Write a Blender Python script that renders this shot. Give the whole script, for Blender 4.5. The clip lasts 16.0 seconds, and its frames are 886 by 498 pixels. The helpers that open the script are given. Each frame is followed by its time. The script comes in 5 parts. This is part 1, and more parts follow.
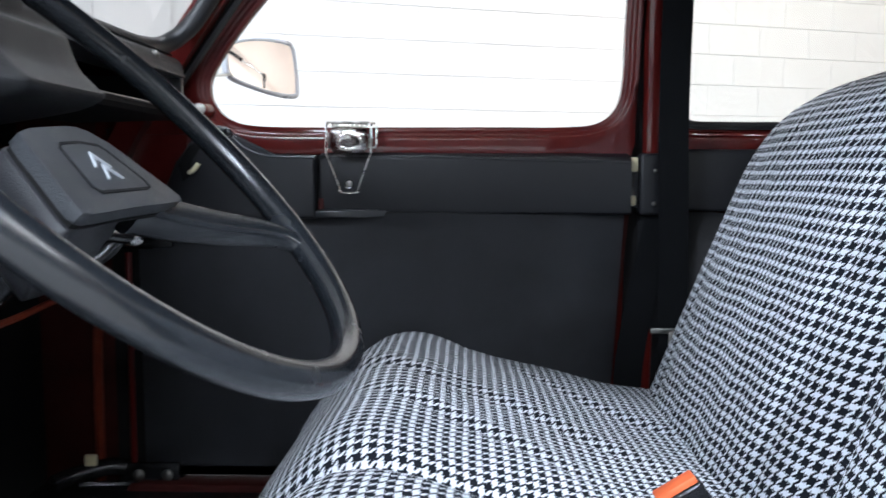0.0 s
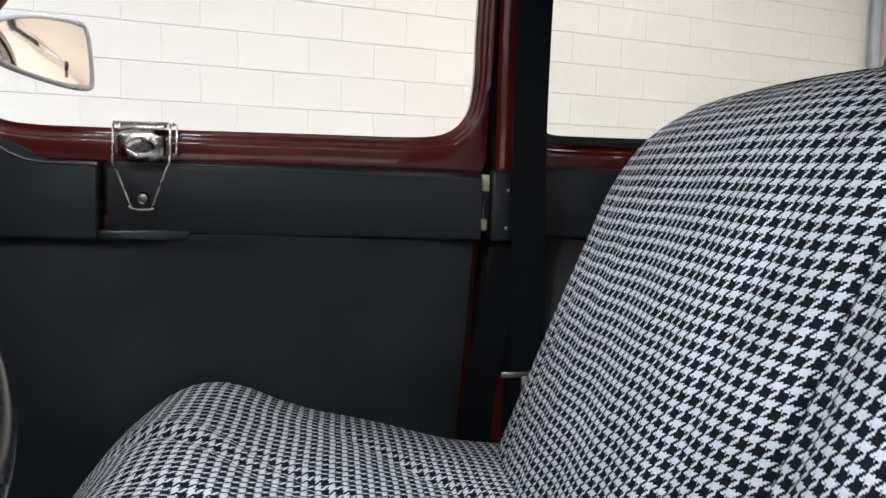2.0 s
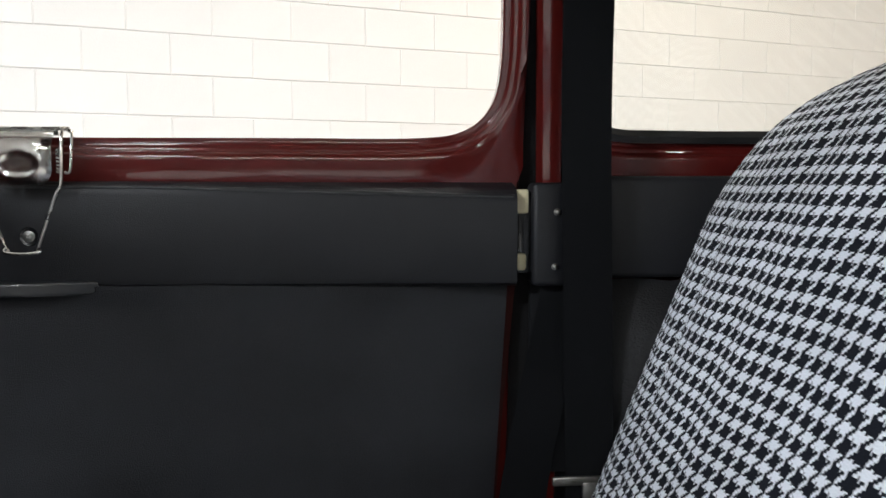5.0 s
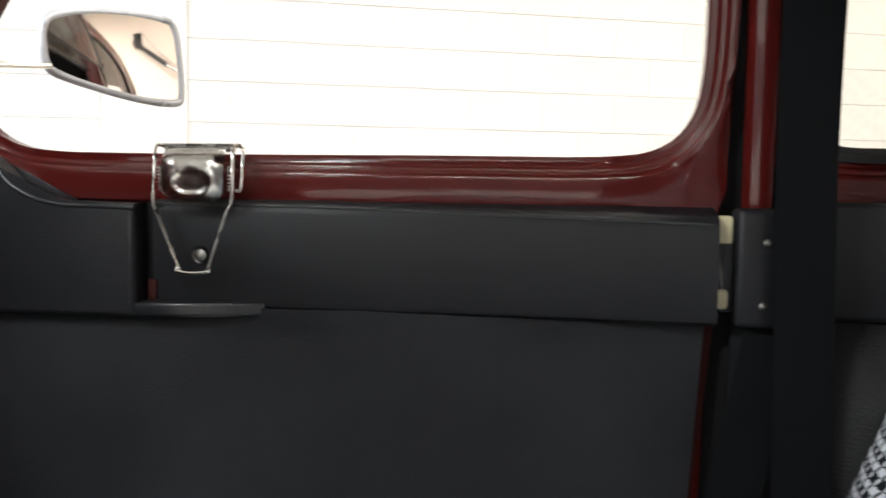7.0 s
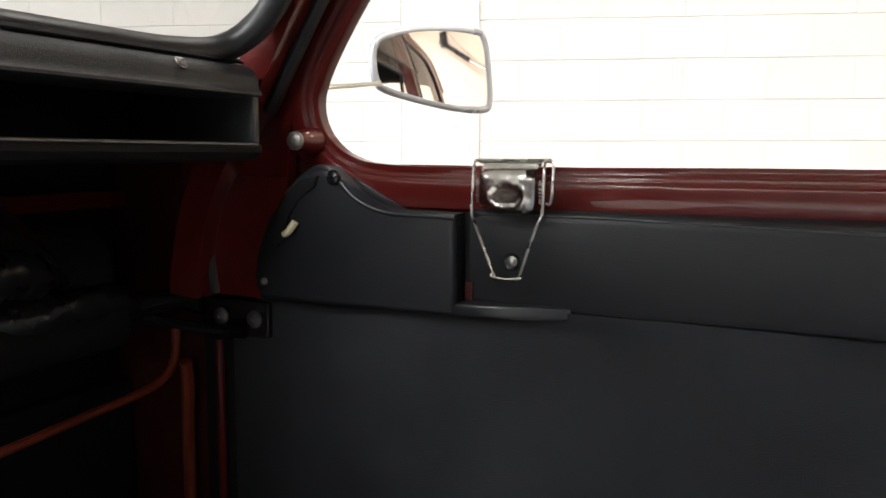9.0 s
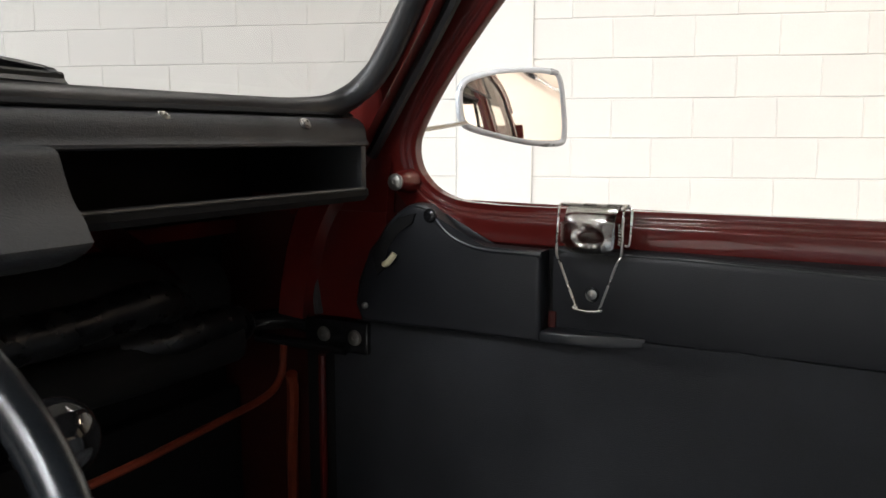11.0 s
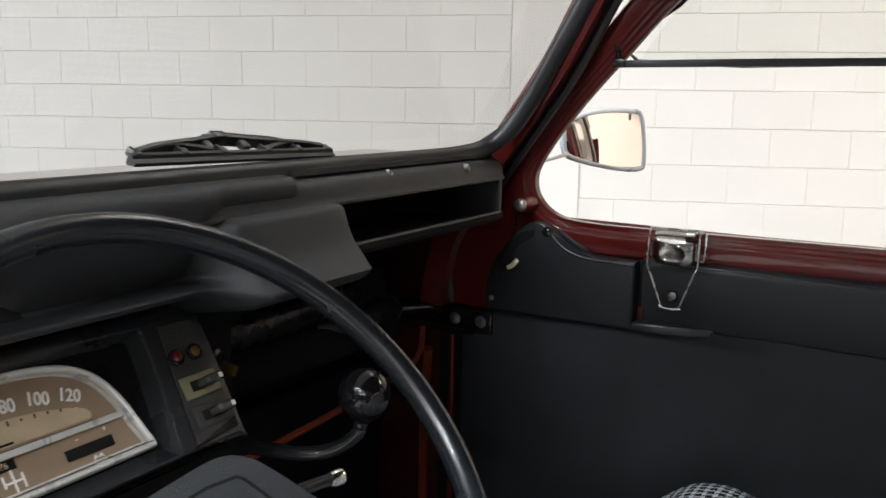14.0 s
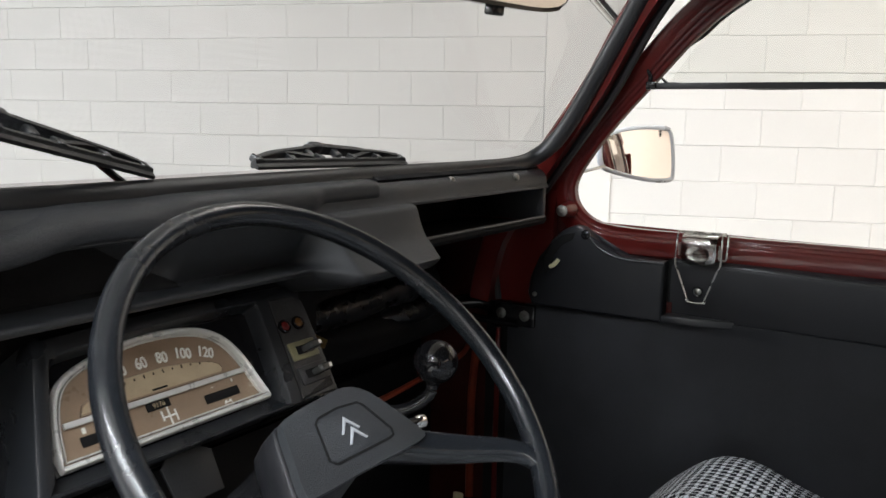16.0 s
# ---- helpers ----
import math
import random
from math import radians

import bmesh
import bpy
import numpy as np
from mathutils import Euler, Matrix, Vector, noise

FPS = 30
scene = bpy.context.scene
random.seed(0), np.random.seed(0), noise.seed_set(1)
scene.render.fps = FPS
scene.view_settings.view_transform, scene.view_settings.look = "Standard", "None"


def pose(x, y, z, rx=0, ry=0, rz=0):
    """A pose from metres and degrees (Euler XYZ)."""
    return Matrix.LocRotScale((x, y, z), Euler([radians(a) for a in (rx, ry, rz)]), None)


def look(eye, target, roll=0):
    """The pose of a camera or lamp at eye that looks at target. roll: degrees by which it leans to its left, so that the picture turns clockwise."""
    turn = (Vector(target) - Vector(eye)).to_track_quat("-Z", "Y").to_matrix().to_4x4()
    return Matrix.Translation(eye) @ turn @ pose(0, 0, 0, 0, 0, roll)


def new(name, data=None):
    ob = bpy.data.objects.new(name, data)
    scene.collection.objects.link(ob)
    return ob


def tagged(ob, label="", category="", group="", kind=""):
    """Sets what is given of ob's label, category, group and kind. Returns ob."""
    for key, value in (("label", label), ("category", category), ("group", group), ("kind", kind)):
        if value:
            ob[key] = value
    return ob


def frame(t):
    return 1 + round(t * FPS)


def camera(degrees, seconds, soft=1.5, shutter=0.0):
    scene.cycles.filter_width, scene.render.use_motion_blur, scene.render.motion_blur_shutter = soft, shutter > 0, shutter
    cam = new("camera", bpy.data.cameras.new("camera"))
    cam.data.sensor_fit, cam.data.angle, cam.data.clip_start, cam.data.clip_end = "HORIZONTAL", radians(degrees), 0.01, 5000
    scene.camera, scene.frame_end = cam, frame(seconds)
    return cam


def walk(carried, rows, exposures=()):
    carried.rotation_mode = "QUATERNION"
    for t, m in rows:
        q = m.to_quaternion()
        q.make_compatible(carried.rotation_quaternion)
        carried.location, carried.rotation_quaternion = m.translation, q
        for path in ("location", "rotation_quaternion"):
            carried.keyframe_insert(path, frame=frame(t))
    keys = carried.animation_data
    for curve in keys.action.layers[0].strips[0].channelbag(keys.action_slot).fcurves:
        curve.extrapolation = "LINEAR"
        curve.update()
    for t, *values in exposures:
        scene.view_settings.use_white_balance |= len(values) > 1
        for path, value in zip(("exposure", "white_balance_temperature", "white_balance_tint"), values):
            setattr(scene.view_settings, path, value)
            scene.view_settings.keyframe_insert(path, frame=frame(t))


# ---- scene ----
cam = camera(55.2, 16.0, 1.5, 0.5)
PATH = [
    (0, (0.210, -0.943, 0.925), (0.159, 1.047, 0.7400), 0.0),
    (0.5, (0.188, -0.884, 0.934), (0.317, 1.103, 0.747), 0.8),
    (1, (0.203, -0.813, 0.932), (0.446, 1.165, 0.759), 1.0),
    (1.5, (0.253, -0.752, 0.946), (0.506, 1.223, 0.765), 1.2),
    (2, (0.281, -0.71, 0.949), (0.538, 1.266, 0.77), 1.5),
    (2.5, (0.266, -0.644, 0.945), (0.567, 1.326, 0.778), 1.8),
    (3, (0.296, -0.556, 0.954), (0.566, 1.416, 0.773), 1.5),
    (5.5, (0.356, -0.276, 0.953), (0.47, 1.718, 0.812), -0.1),
    (6, (0.353, -0.257, 0.9545), (0.389, 1.738, 0.8236), 0.3),
    (6.5, (0.347, -0.251, 0.9565), (0.282, 1.74, 0.833), 0.4),
    (7, (0.349, -0.225, 0.967), (0.106, 1.754, 0.8324), 0.7),
    (7.5, (0.352, -0.217, 0.980), (-0.07, 1.732, 0.830), 1.1),
    (8, (0.346, -0.277, 0.997), (-0.222, 1.633, 0.825), 1.2),
    (8.5, (0.340, -0.273, 1.003), (-0.404, 1.574, 0.809), 0.5),
    (9, (0.332, -0.267, 1.015), (-0.531, 1.524, 0.797), -0.0),
    (9.5, (0.331, -0.296, 1.022), (-0.581, 1.473, 0.808), -0.1),
    (10, (0.329, -0.317, 1.047), (-0.62, 1.428, 0.808), 0.1),
    (12.5, (0.336, -0.567, 1.153), (-0.614, 1.17, 0.867), -0.2),
    (13, (0.349, -0.632, 1.182), (-0.618, 1.09, 0.863), 0.3),
    (13.5, (0.353, -0.697, 1.198), (-0.625, 1.015, 0.862), 0.6),
    (14, (0.356, -0.756, 1.204), (-0.638, 0.946, 0.865), 0.8),
    (14.5, (0.362, -0.799, 1.208), (-0.648, 0.892, 0.868), 1.1),
    (15, (0.376, -0.842, 1.208), (-0.654, 0.841, 0.878), 1.1),
    (15.5, (0.393, -0.886, 1.211), (-0.649, 0.79, 0.888), 1.1),
    (16, (0.416, -0.939, 1.201), (-0.639, 0.734, 0.902), 1.0),
]
LAMP_C = (1.0, 0.97, 0.93)
COOL = (0.90, 0.95, 1.0)
# Unseen ceiling battens, several added to brighten seats and edge highlights: run along the wall, distance from it,
# watts, colour, length.
LAMPS = ((-3.6, 1.4, 3, LAMP_C, 1.5), (0.8, 2.0, 21, LAMP_C, 1.5), (3.6, 1.4, 42, (1.0, 0.81, 0.60), 1.5), (-7.5, 6.0, 460, COOL, 1.5), (-5.6, 6.2, 350, COOL, 1.5), (-0.4, 7.2, 345, COOL, 4.6), (3.6, 6.2, 150, LAMP_C, 1.5),
         (-1.8, 8.6, 190, COOL, 3.0), (3.6, 8.6, 170, LAMP_C, 3.0), (-3.9, 12.8, 150, LAMP_C, 4.4), (1.1, 12.8, 130, LAMP_C, 4.4))
EXPOSURES = ((0.0, 0.34, 5750, 10), (1.0, 0.12, 6050, 10), (2.0, -0.02, 6250, 10), (3.0, 0.02, 6300, 10), (5.5, 0.20, 6450, 10), (7.0, 0.36, 6700, 10), (9.5, 0.30, 6750, 10), (12.5, 0.02, 6450, 10), (16.0, 0.04, 6450, 10))
walk(cam, [(t, look(eye, target, roll)) for t, eye, target, roll in PATH], EXPOSURES)

# ---- world, lamps, exposure ----
world = bpy.data.worlds.new("world")
scene.world = world
world.use_nodes = True
world.node_tree.nodes["Background"].inputs["Color"].default_value = (0.85, 0.92, 1.0, 1)
world.node_tree.nodes["Background"].inputs["Strength"].default_value = 0.15

# The block wall beside the car: origin, run and normal (towards the car).
WALL_O = Vector((-1.382, 3.716, 0))
WALL_D = Vector((0.9456, 0.3253, 0))
WALL_N = Vector((0.3253, -0.9456, 0))
ROW0 = 0.687 - 0.6
CEILING_Z = 3.9


def on_wall(s, out, z):
    """A place by its run along the block wall, its distance from it and its height."""
    return WALL_O + WALL_D * s + WALL_N * out + Vector((0, 0, z))


WALL_TURN = math.degrees(math.atan2(WALL_D.y, WALL_D.x))


# ---- materials ----
def links_of(m):
    return m.node_tree.nodes, m.node_tree.links


def paint(name, base, rough=0.5, metal=0.0, vary=0.12, scale=6.0, bump=0.0, bump_scale=300.0, coat=0.0, dirt=None, rough_vary=0.08, spec=0.5):
    """A surface with colour drift at two scales, uneven gloss and fine relief, in metres."""
    m = bpy.data.materials.new(name)
    m.use_nodes = True
    nodes, links = links_of(m)
    b = nodes["Principled BSDF"]
    b.inputs["Metallic"].default_value = metal
    b.inputs["Specular IOR Level"].default_value = spec
    b.inputs["Coat Weight"].default_value = coat
    b.inputs["Coat Roughness"].default_value = 0.06
    co = nodes.new("ShaderNodeTexCoord")
    big = nodes.new("ShaderNodeTexNoise")
    big.inputs["Scale"].default_value = scale
    big.inputs["Detail"].default_value = 5
    fine = nodes.new("ShaderNodeTexNoise")
    fine.inputs["Scale"].default_value = bump_scale
    fine.inputs["Detail"].default_value = 3
    links.new(co.outputs["Object"], big.inputs["Vector"])
    links.new(co.outputs["Object"], fine.inputs["Vector"])
    mix = nodes.new("ShaderNodeMix")
    mix.data_type = "RGBA"
    low = [c * (1 - vary) for c in base] if dirt is None else dirt
    mix.inputs["A"].default_value = (*low, 1)
    mix.inputs["B"].default_value = (*[min(1, c * (1 + vary)) for c in base], 1)
    ramp = nodes.new("ShaderNodeMapRange")
    ramp.inputs["From Min"].default_value, ramp.inputs["From Max"].default_value = 0.3, 0.7
    blend = nodes.new("ShaderNodeMath")
    blend.operation = "MULTIPLY_ADD"
    blend.inputs[1].default_value = 0.3
    links.new(fine.outputs["Fac"], blend.inputs[0])
    shift = nodes.new("ShaderNodeMath")
    shift.operation = "MULTIPLY_ADD"
    shift.inputs[1].default_value, shift.inputs[2].default_value = 0.85, -0.08
    links.new(big.outputs["Fac"], shift.inputs[0])
    links.new(shift.outputs[0], blend.inputs[2])
    links.new(blend.outputs[0], ramp.inputs["Value"])
    links.new(ramp.outputs["Result"], mix.inputs["Factor"])
    links.new(mix.outputs["Result"], b.inputs["Base Color"])
    rr = nodes.new("ShaderNodeMapRange")
    rr.inputs["From Min"].default_value, rr.inputs["From Max"].default_value = 0.3, 0.7
    rr.inputs["To Min"].default_value, rr.inputs["To Max"].default_value = max(0.02, rough - rough_vary), min(1, rough + rough_vary)
    links.new(big.outputs["Fac"], rr.inputs["Value"])
    links.new(rr.outputs["Result"], b.inputs["Roughness"])
    if bump:
        bn = nodes.new("ShaderNodeBump")
        bn.inputs["Strength"].default_value = bump
        bn.inputs["Distance"].default_value = 0.002
        links.new(fine.outputs["Fac"], bn.inputs["Height"])
        links.new(bn.outputs["Normal"], b.inputs["Normal"])
        if coat:
            links.new(bn.outputs["Normal"], b.inputs["Coat Normal"])
    return m


def houndstooth():
    """Woven two-tone check: four light threads in each eight both ways, in a two-and-two twill."""
    m = bpy.data.materials.new("houndstooth_cloth")
    m.use_nodes = True
    nodes, links = links_of(m)
    b = nodes["Principled BSDF"]
    uv = nodes.new("ShaderNodeUVMap")
    uv.uv_map = "weave"
    sep = nodes.new("ShaderNodeSeparateXYZ")
    wob = nodes.new("ShaderNodeTexNoise")
    wob.inputs["Scale"].default_value = 9.0
    wv = nodes.new("ShaderNodeVectorMath")
    wv.operation = "MULTIPLY_ADD"
    wv.inputs[1].default_value = (0.006, 0.006, 0)
    links.new(uv.outputs["UV"], wob.inputs["Vector"])
    links.new(wob.outputs["Color"], wv.inputs[0])
    links.new(uv.outputs["UV"], wv.inputs[2])
    links.new(wv.outputs["Vector"], sep.inputs["Vector"])

    def op(kind, a, v=None):
        n = nodes.new("ShaderNodeMath")
        n.operation = kind
        for k, s in ((0, a), (1, v)):
            if s is None:
                continue
            if isinstance(s, (int, float)):
                n.inputs[k].default_value = s
            else:
                links.new(s, n.inputs[k])
        return n.outputs[0]

    thread = THREAD
    u = op("DIVIDE", sep.outputs["X"], thread * 1.04)
    v = op("DIVIDE", sep.outputs["Y"], thread)
    warp = op("LESS_THAN", op("FLOORED_MODULO", u, 8), 3.45)
    weft = op("LESS_THAN", op("FLOORED_MODULO", v, 8), 3.45)
    over = op("LESS_THAN", op("FLOORED_MODULO", op("ADD", op("ADD", op("FLOOR", u), op("FLOOR", v)), 2), 4), 1.5)
    pick = nodes.new("ShaderNodeMix")
    pick.data_type = "FLOAT"
    links.new(over, pick.inputs["Factor"])
    links.new(weft, pick.inputs["A"])
    links.new(warp, pick.inputs["B"])
    lint = nodes.new("ShaderNodeTexNoise")
    lint.inputs["Scale"].default_value = 900
    links.new(uv.outputs["UV"], lint.inputs["Vector"])
    lintr = nodes.new("ShaderNodeMapRange")
    lintr.inputs["To Min"].default_value, lintr.inputs["To Max"].default_value = 0.75, 1.2
    links.new(lint.outputs["Fac"], lintr.inputs["Value"])
    mix = nodes.new("ShaderNodeMix")
    mix.data_type = "RGBA"
    mix.inputs["A"].default_value = (0.011, 0.0125, 0.018, 1)
    mix.inputs["B"].default_value = (0.79, 0.825, 0.88, 1)
    links.new(pick.outputs["Result"], mix.inputs["Factor"])
    tint = nodes.new("ShaderNodeMix")
    tint.data_type, tint.blend_type = "RGBA", "MULTIPLY"
    tint.inputs["Factor"].default_value = 1
    links.new(mix.outputs["Result"], tint.inputs["A"])
    links.new(lintr.outputs["Result"], tint.inputs["B"])
    links.new(tint.outputs["Result"], b.inputs["Base Color"])
    b.inputs["Roughness"].default_value = 0.9
    b.inputs["Specular IOR Level"].default_value = 0.1
    bn = nodes.new("ShaderNodeBump")
    bn.inputs["Strength"].default_value, bn.inputs["Distance"].default_value = 0.4, 0.001
    links.new(lint.outputs["Fac"], bn.inputs["Height"])
    links.new(bn.outputs["Normal"], b.inputs["Normal"])
    return m


def clear_glass(name, tint=(0.93, 0.96, 0.95), mirror=0.06, slanted=0.8):
    """A thin pane: mostly clear, with a faint sheen that grows at a slant."""
    m = bpy.data.materials.new(name)
    m.use_nodes = True
    nodes, links = links_of(m)
    nodes.remove(nodes["Principled BSDF"])
    clear = nodes.new("ShaderNodeBsdfTransparent")
    clear.inputs["Color"].default_value = (*tint, 1)
    gloss = nodes.new("ShaderNodeBsdfGlossy")
    gloss.inputs["Roughness"].default_value = 0.02
    slant = nodes.new("ShaderNodeLayerWeight")
    slant.inputs["Blend"].default_value = 0.5
    power = nodes.new("ShaderNodeMath")
    power.operation = "POWER"
    power.inputs[1].default_value = 5.0
    scaled = nodes.new("ShaderNodeMath")
    scaled.operation = "MULTIPLY_ADD"
    scaled.inputs[1].default_value, scaled.inputs[2].default_value = slanted, mirror
    links.new(slant.outputs["Facing"], power.inputs[0])
    links.new(power.outputs[0], scaled.inputs[0])
    mix = nodes.new("ShaderNodeMixShader")
    links.new(scaled.outputs[0], mix.inputs["Fac"])
    links.new(clear.outputs["BSDF"], mix.inputs[1])
    links.new(gloss.outputs["BSDF"], mix.inputs[2])
    links.new(mix.outputs["Shader"], nodes["Material Output"].inputs["Surface"])
    return m


def glow(name, colour, strength):
    m = bpy.data.materials.new(name)
    m.use_nodes = True
    nodes, links = links_of(m)
    e = nodes.new("ShaderNodeEmission")
    e.inputs["Color"].default_value, e.inputs["Strength"].default_value = (*colour, 1), strength
    links.new(e.outputs["Emission"], nodes["Material Output"].inputs["Surface"])
    return m


def block_paint():
    """White paint on concrete blocks, a little different from block to block."""
    m = paint("white_block_paint", (0.715, 0.708, 0.690), 0.55, 0, 0.03, 1.7, 0.35, 130.0)
    nodes, links = links_of(m)
    b = nodes["Principled BSDF"]
    source = b.inputs["Base Color"].links[0].from_socket
    info = nodes.new("ShaderNodeObjectInfo")
    rng = nodes.new("ShaderNodeMapRange")
    rng.inputs["To Min"].default_value, rng.inputs["To Max"].default_value = 0.972, 1.0
    links.new(info.outputs["Random"], rng.inputs["Value"])
    mul = nodes.new("ShaderNodeMix")
    mul.data_type, mul.blend_type = "RGBA", "MULTIPLY"
    mul.inputs["Factor"].default_value = 1
    links.new(source, mul.inputs["A"])
    links.new(rng.outputs["Result"], mul.inputs["B"])
    links.new(mul.outputs["Result"], b.inputs["Base Color"])
    return m


THREAD = 0.00189
M = {
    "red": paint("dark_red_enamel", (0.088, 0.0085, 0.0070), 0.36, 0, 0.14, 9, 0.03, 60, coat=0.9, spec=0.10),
    # Darker copy of the red: footwell and recess shade put into the colour.
    "red_shaded": paint("shade_darkened_red_paint", (0.040, 0.0066, 0.0052), 0.7, 0, 0.3, 14, 0.1, 90, spec=0.2),
    "plastic": paint("black_grained_plastic", (0.0125, 0.0130, 0.0155), 0.41, 0, 0.14, 11, 0.25, 800, spec=0.32, rough_vary=0.03),
    "satin": paint("smooth_black_plastic_edge", (0.016, 0.017, 0.0195), 0.30, 0, 0.12, 20, 0.05, 500, spec=0.6, rough_vary=0.03),
    "vinyl": paint("black_door_card", (0.043, 0.0450, 0.0510), 0.47, 0, 0.30, 7, 0.45, 800, spec=0.42),
    "leather": paint("black_leatherette", (0.023, 0.023, 0.0245), 0.48, 0, 0.2, 16, 0.7, 420),
    "dash": paint("charcoal_dash_plastic", (0.0205, 0.0220, 0.0245), 0.44, 0, 0.2, 13, 0.5, 700, spec=0.45),
    "rubber": paint("black_rubber", (0.0105, 0.011, 0.012), 0.42, 0, 0.2, 20, 0.15, 300),
    # Matt black for gaps and seals; also stands for shade in footwell and recesses.
    "dark": paint("matt_black_and_shade", (0.010, 0.0098, 0.010), 0.9, 0, 0.3, 8, 0.2, 200, spec=0.15),
    "gloss_black": paint("black_enamel", (0.010, 0.010, 0.011), 0.18, 0, 0.2, 30, 0.05, 120),
    "wheel": paint("worn_black_wheel_plastic", (0.0115, 0.0132, 0.0160), 0.25, 0, 0.15, 14, 0.025, 300, rough_vary=0.04, coat=0.12),
    "pad": paint("grey_black_wheel_pad", (0.024, 0.027, 0.0315), 0.42, 0, 0.15, 25, 0.6, 800),
    "webbing": paint("black_belt_webbing", (0.0075, 0.008, 0.009), 0.85, 0, 0.15, 30, 0.5, 1400, spec=0.1),
    "matt": paint("matt_black_cover", (0.008, 0.0085, 0.0095), 0.75, 0, 0.2, 18, 0.2, 500, spec=0.15),
    "binnacle": paint("blue_black_binnacle", (0.013, 0.0145, 0.017), 0.3, 0, 0.2, 15, 0.3, 600),
    "ebonite": paint("polished_black_knob", (0.008, 0.008, 0.009), 0.05, 0, 0.1, 30, 0, 120, rough_vary=0.02),
    # Orange-red edge, lightened so that the colour carries the flange's light.
    "red_lifted": paint("lightened_orange_red_edge_paint", (0.18, 0.030, 0.0125), 0.5, 0, 0.25, 30, 0.1, 200, spec=0.3),
    "gloss_panel": paint("glossy_black_dial_surround", (0.006, 0.006, 0.007), 0.10, 0, 0.2, 30, 0.02, 200, rough_vary=0.03),
    "trim_silver": paint("worn_silver_trim", (0.60, 0.595, 0.575), 0.32, 0.25, 0.06, 60, 0.05, 300),
    "chrome": paint("bright_chrome", (0.80, 0.79, 0.76), 0.13, 1, 0.04, 40, 0, 200, rough_vary=0.05),
    "wire": paint("plated_wire", (0.50, 0.48, 0.45), 0.28, 1, 0.1, 60, 0, 200),
    "steel": paint("dull_steel_screw", (0.32, 0.31, 0.29), 0.4, 1, 0.2, 120, 0, 300),
    "cream": paint("aged_cream_plastic", (0.62, 0.56, 0.36), 0.4, 0, 0.15, 60, 0.1, 500),
    "mirror_rim": paint("grey_mirror_rim", (0.50, 0.53, 0.57), 0.32, 0.35, 0.1, 30, 0, 200),
    "orange": paint("orange_release_button", (0.85, 0.16, 0.05), 0.4, 0, 0.08, 40, 0.05, 400),
    "dial": paint("brown_dial_face", (0.25, 0.180, 0.126), 0.35, 0, 0.1, 25, 0.05, 400),
    "dial_pale": paint("faded_beige_dial", (0.41, 0.325, 0.22), 0.4, 0, 0.12, 40, 0.05, 400),
    "white_mark": paint("white_dial_print", (0.74, 0.74, 0.71), 0.5, 0, 0.05, 60),
    "amber": paint("amber_lens", (0.10, 0.042, 0.010), 0.15, 0, 0.1, 60),
    "red_lens": paint("red_lens", (0.09, 0.010, 0.009), 0.15, 0, 0.1, 60),
    "brass": paint("aged_brass", (0.20, 0.13, 0.05), 0.4, 1, 0.2, 60),
    "brown_hose": paint("dull_brown_hose", (0.075, 0.030, 0.018), 0.5, 0, 0.2, 60),
    "hose": paint("shiny_crinkled_hose", (0.010, 0.0105, 0.0115), 0.30, 0, 0.2, 40, 0.12, 160, spec=0.4),
    "knob": paint("worn_grey_black_knob", (0.040, 0.040, 0.038), 0.25, 0, 0.2, 60, 0.05, 400),
    "olive": paint("yellowed_switch_plate", (0.15, 0.14, 0.078), 0.45, 0, 0.15, 50),
    "block": block_paint(),
    "column": paint("white_column_paint", (0.73, 0.72, 0.70), 0.55, 0, 0.03, 1.2, 0.15, 60),
    "mortar": paint("painted_mortar", (0.715, 0.708, 0.690), 0.8, 0, 0.08, 3, 0.4, 120),
    "far_paint": paint("dark_wall_paint", (0.094, 0.097, 0.102), 0.8, 0, 0.08, 1.0, 0.2, 40),
    "plaster": paint("warm_plaster", (0.69, 0.57, 0.47), 0.8, 0, 0.06, 1.0, 0.2, 40),
    "ceiling": paint("white_ceiling_board", (0.78, 0.77, 0.74), 0.8, 0, 0.04, 1.0, 0.1, 40),
    "concrete": paint("grey_concrete", (0.30, 0.29, 0.27), 0.6, 0, 0.2, 1.6, 0.3, 60),
    "tyre": paint("tyre_rubber", (0.02, 0.02, 0.02), 0.8, 0, 0.2, 20, 0.3, 200),
    "pipe": paint("grey_pipe", (0.30, 0.32, 0.36), 0.5, 0, 0.1, 20),
    "glass": clear_glass("window_glass"),
    "screen": clear_glass("windscreen_glass", (0.635, 0.632, 0.625), 0.04),
    "flap": clear_glass("folded_flap_glass", (0.93, 0.935, 0.925), 0.012, 0.9),
    "dial_glass": clear_glass("dial_cover_glass", (0.95, 0.95, 0.94), 0.008, 0.5),
    "mirror": paint("silvered_mirror", (0.86, 0.86, 0.87), 0.03, 1, 0.01, 10, 0, 100, rough_vary=0.01),
    "cloth": houndstooth(),
}


# ---- building helpers ----
def thing(name, at, label, category, group="", kind=""):
    ob = new(name)
    ob.location = at
    ob.empty_display_size = 0.05
    return tagged(ob, label, category, group, kind)


def root_of(ob):
    while ob.parent:
        ob = ob.parent
    return ob


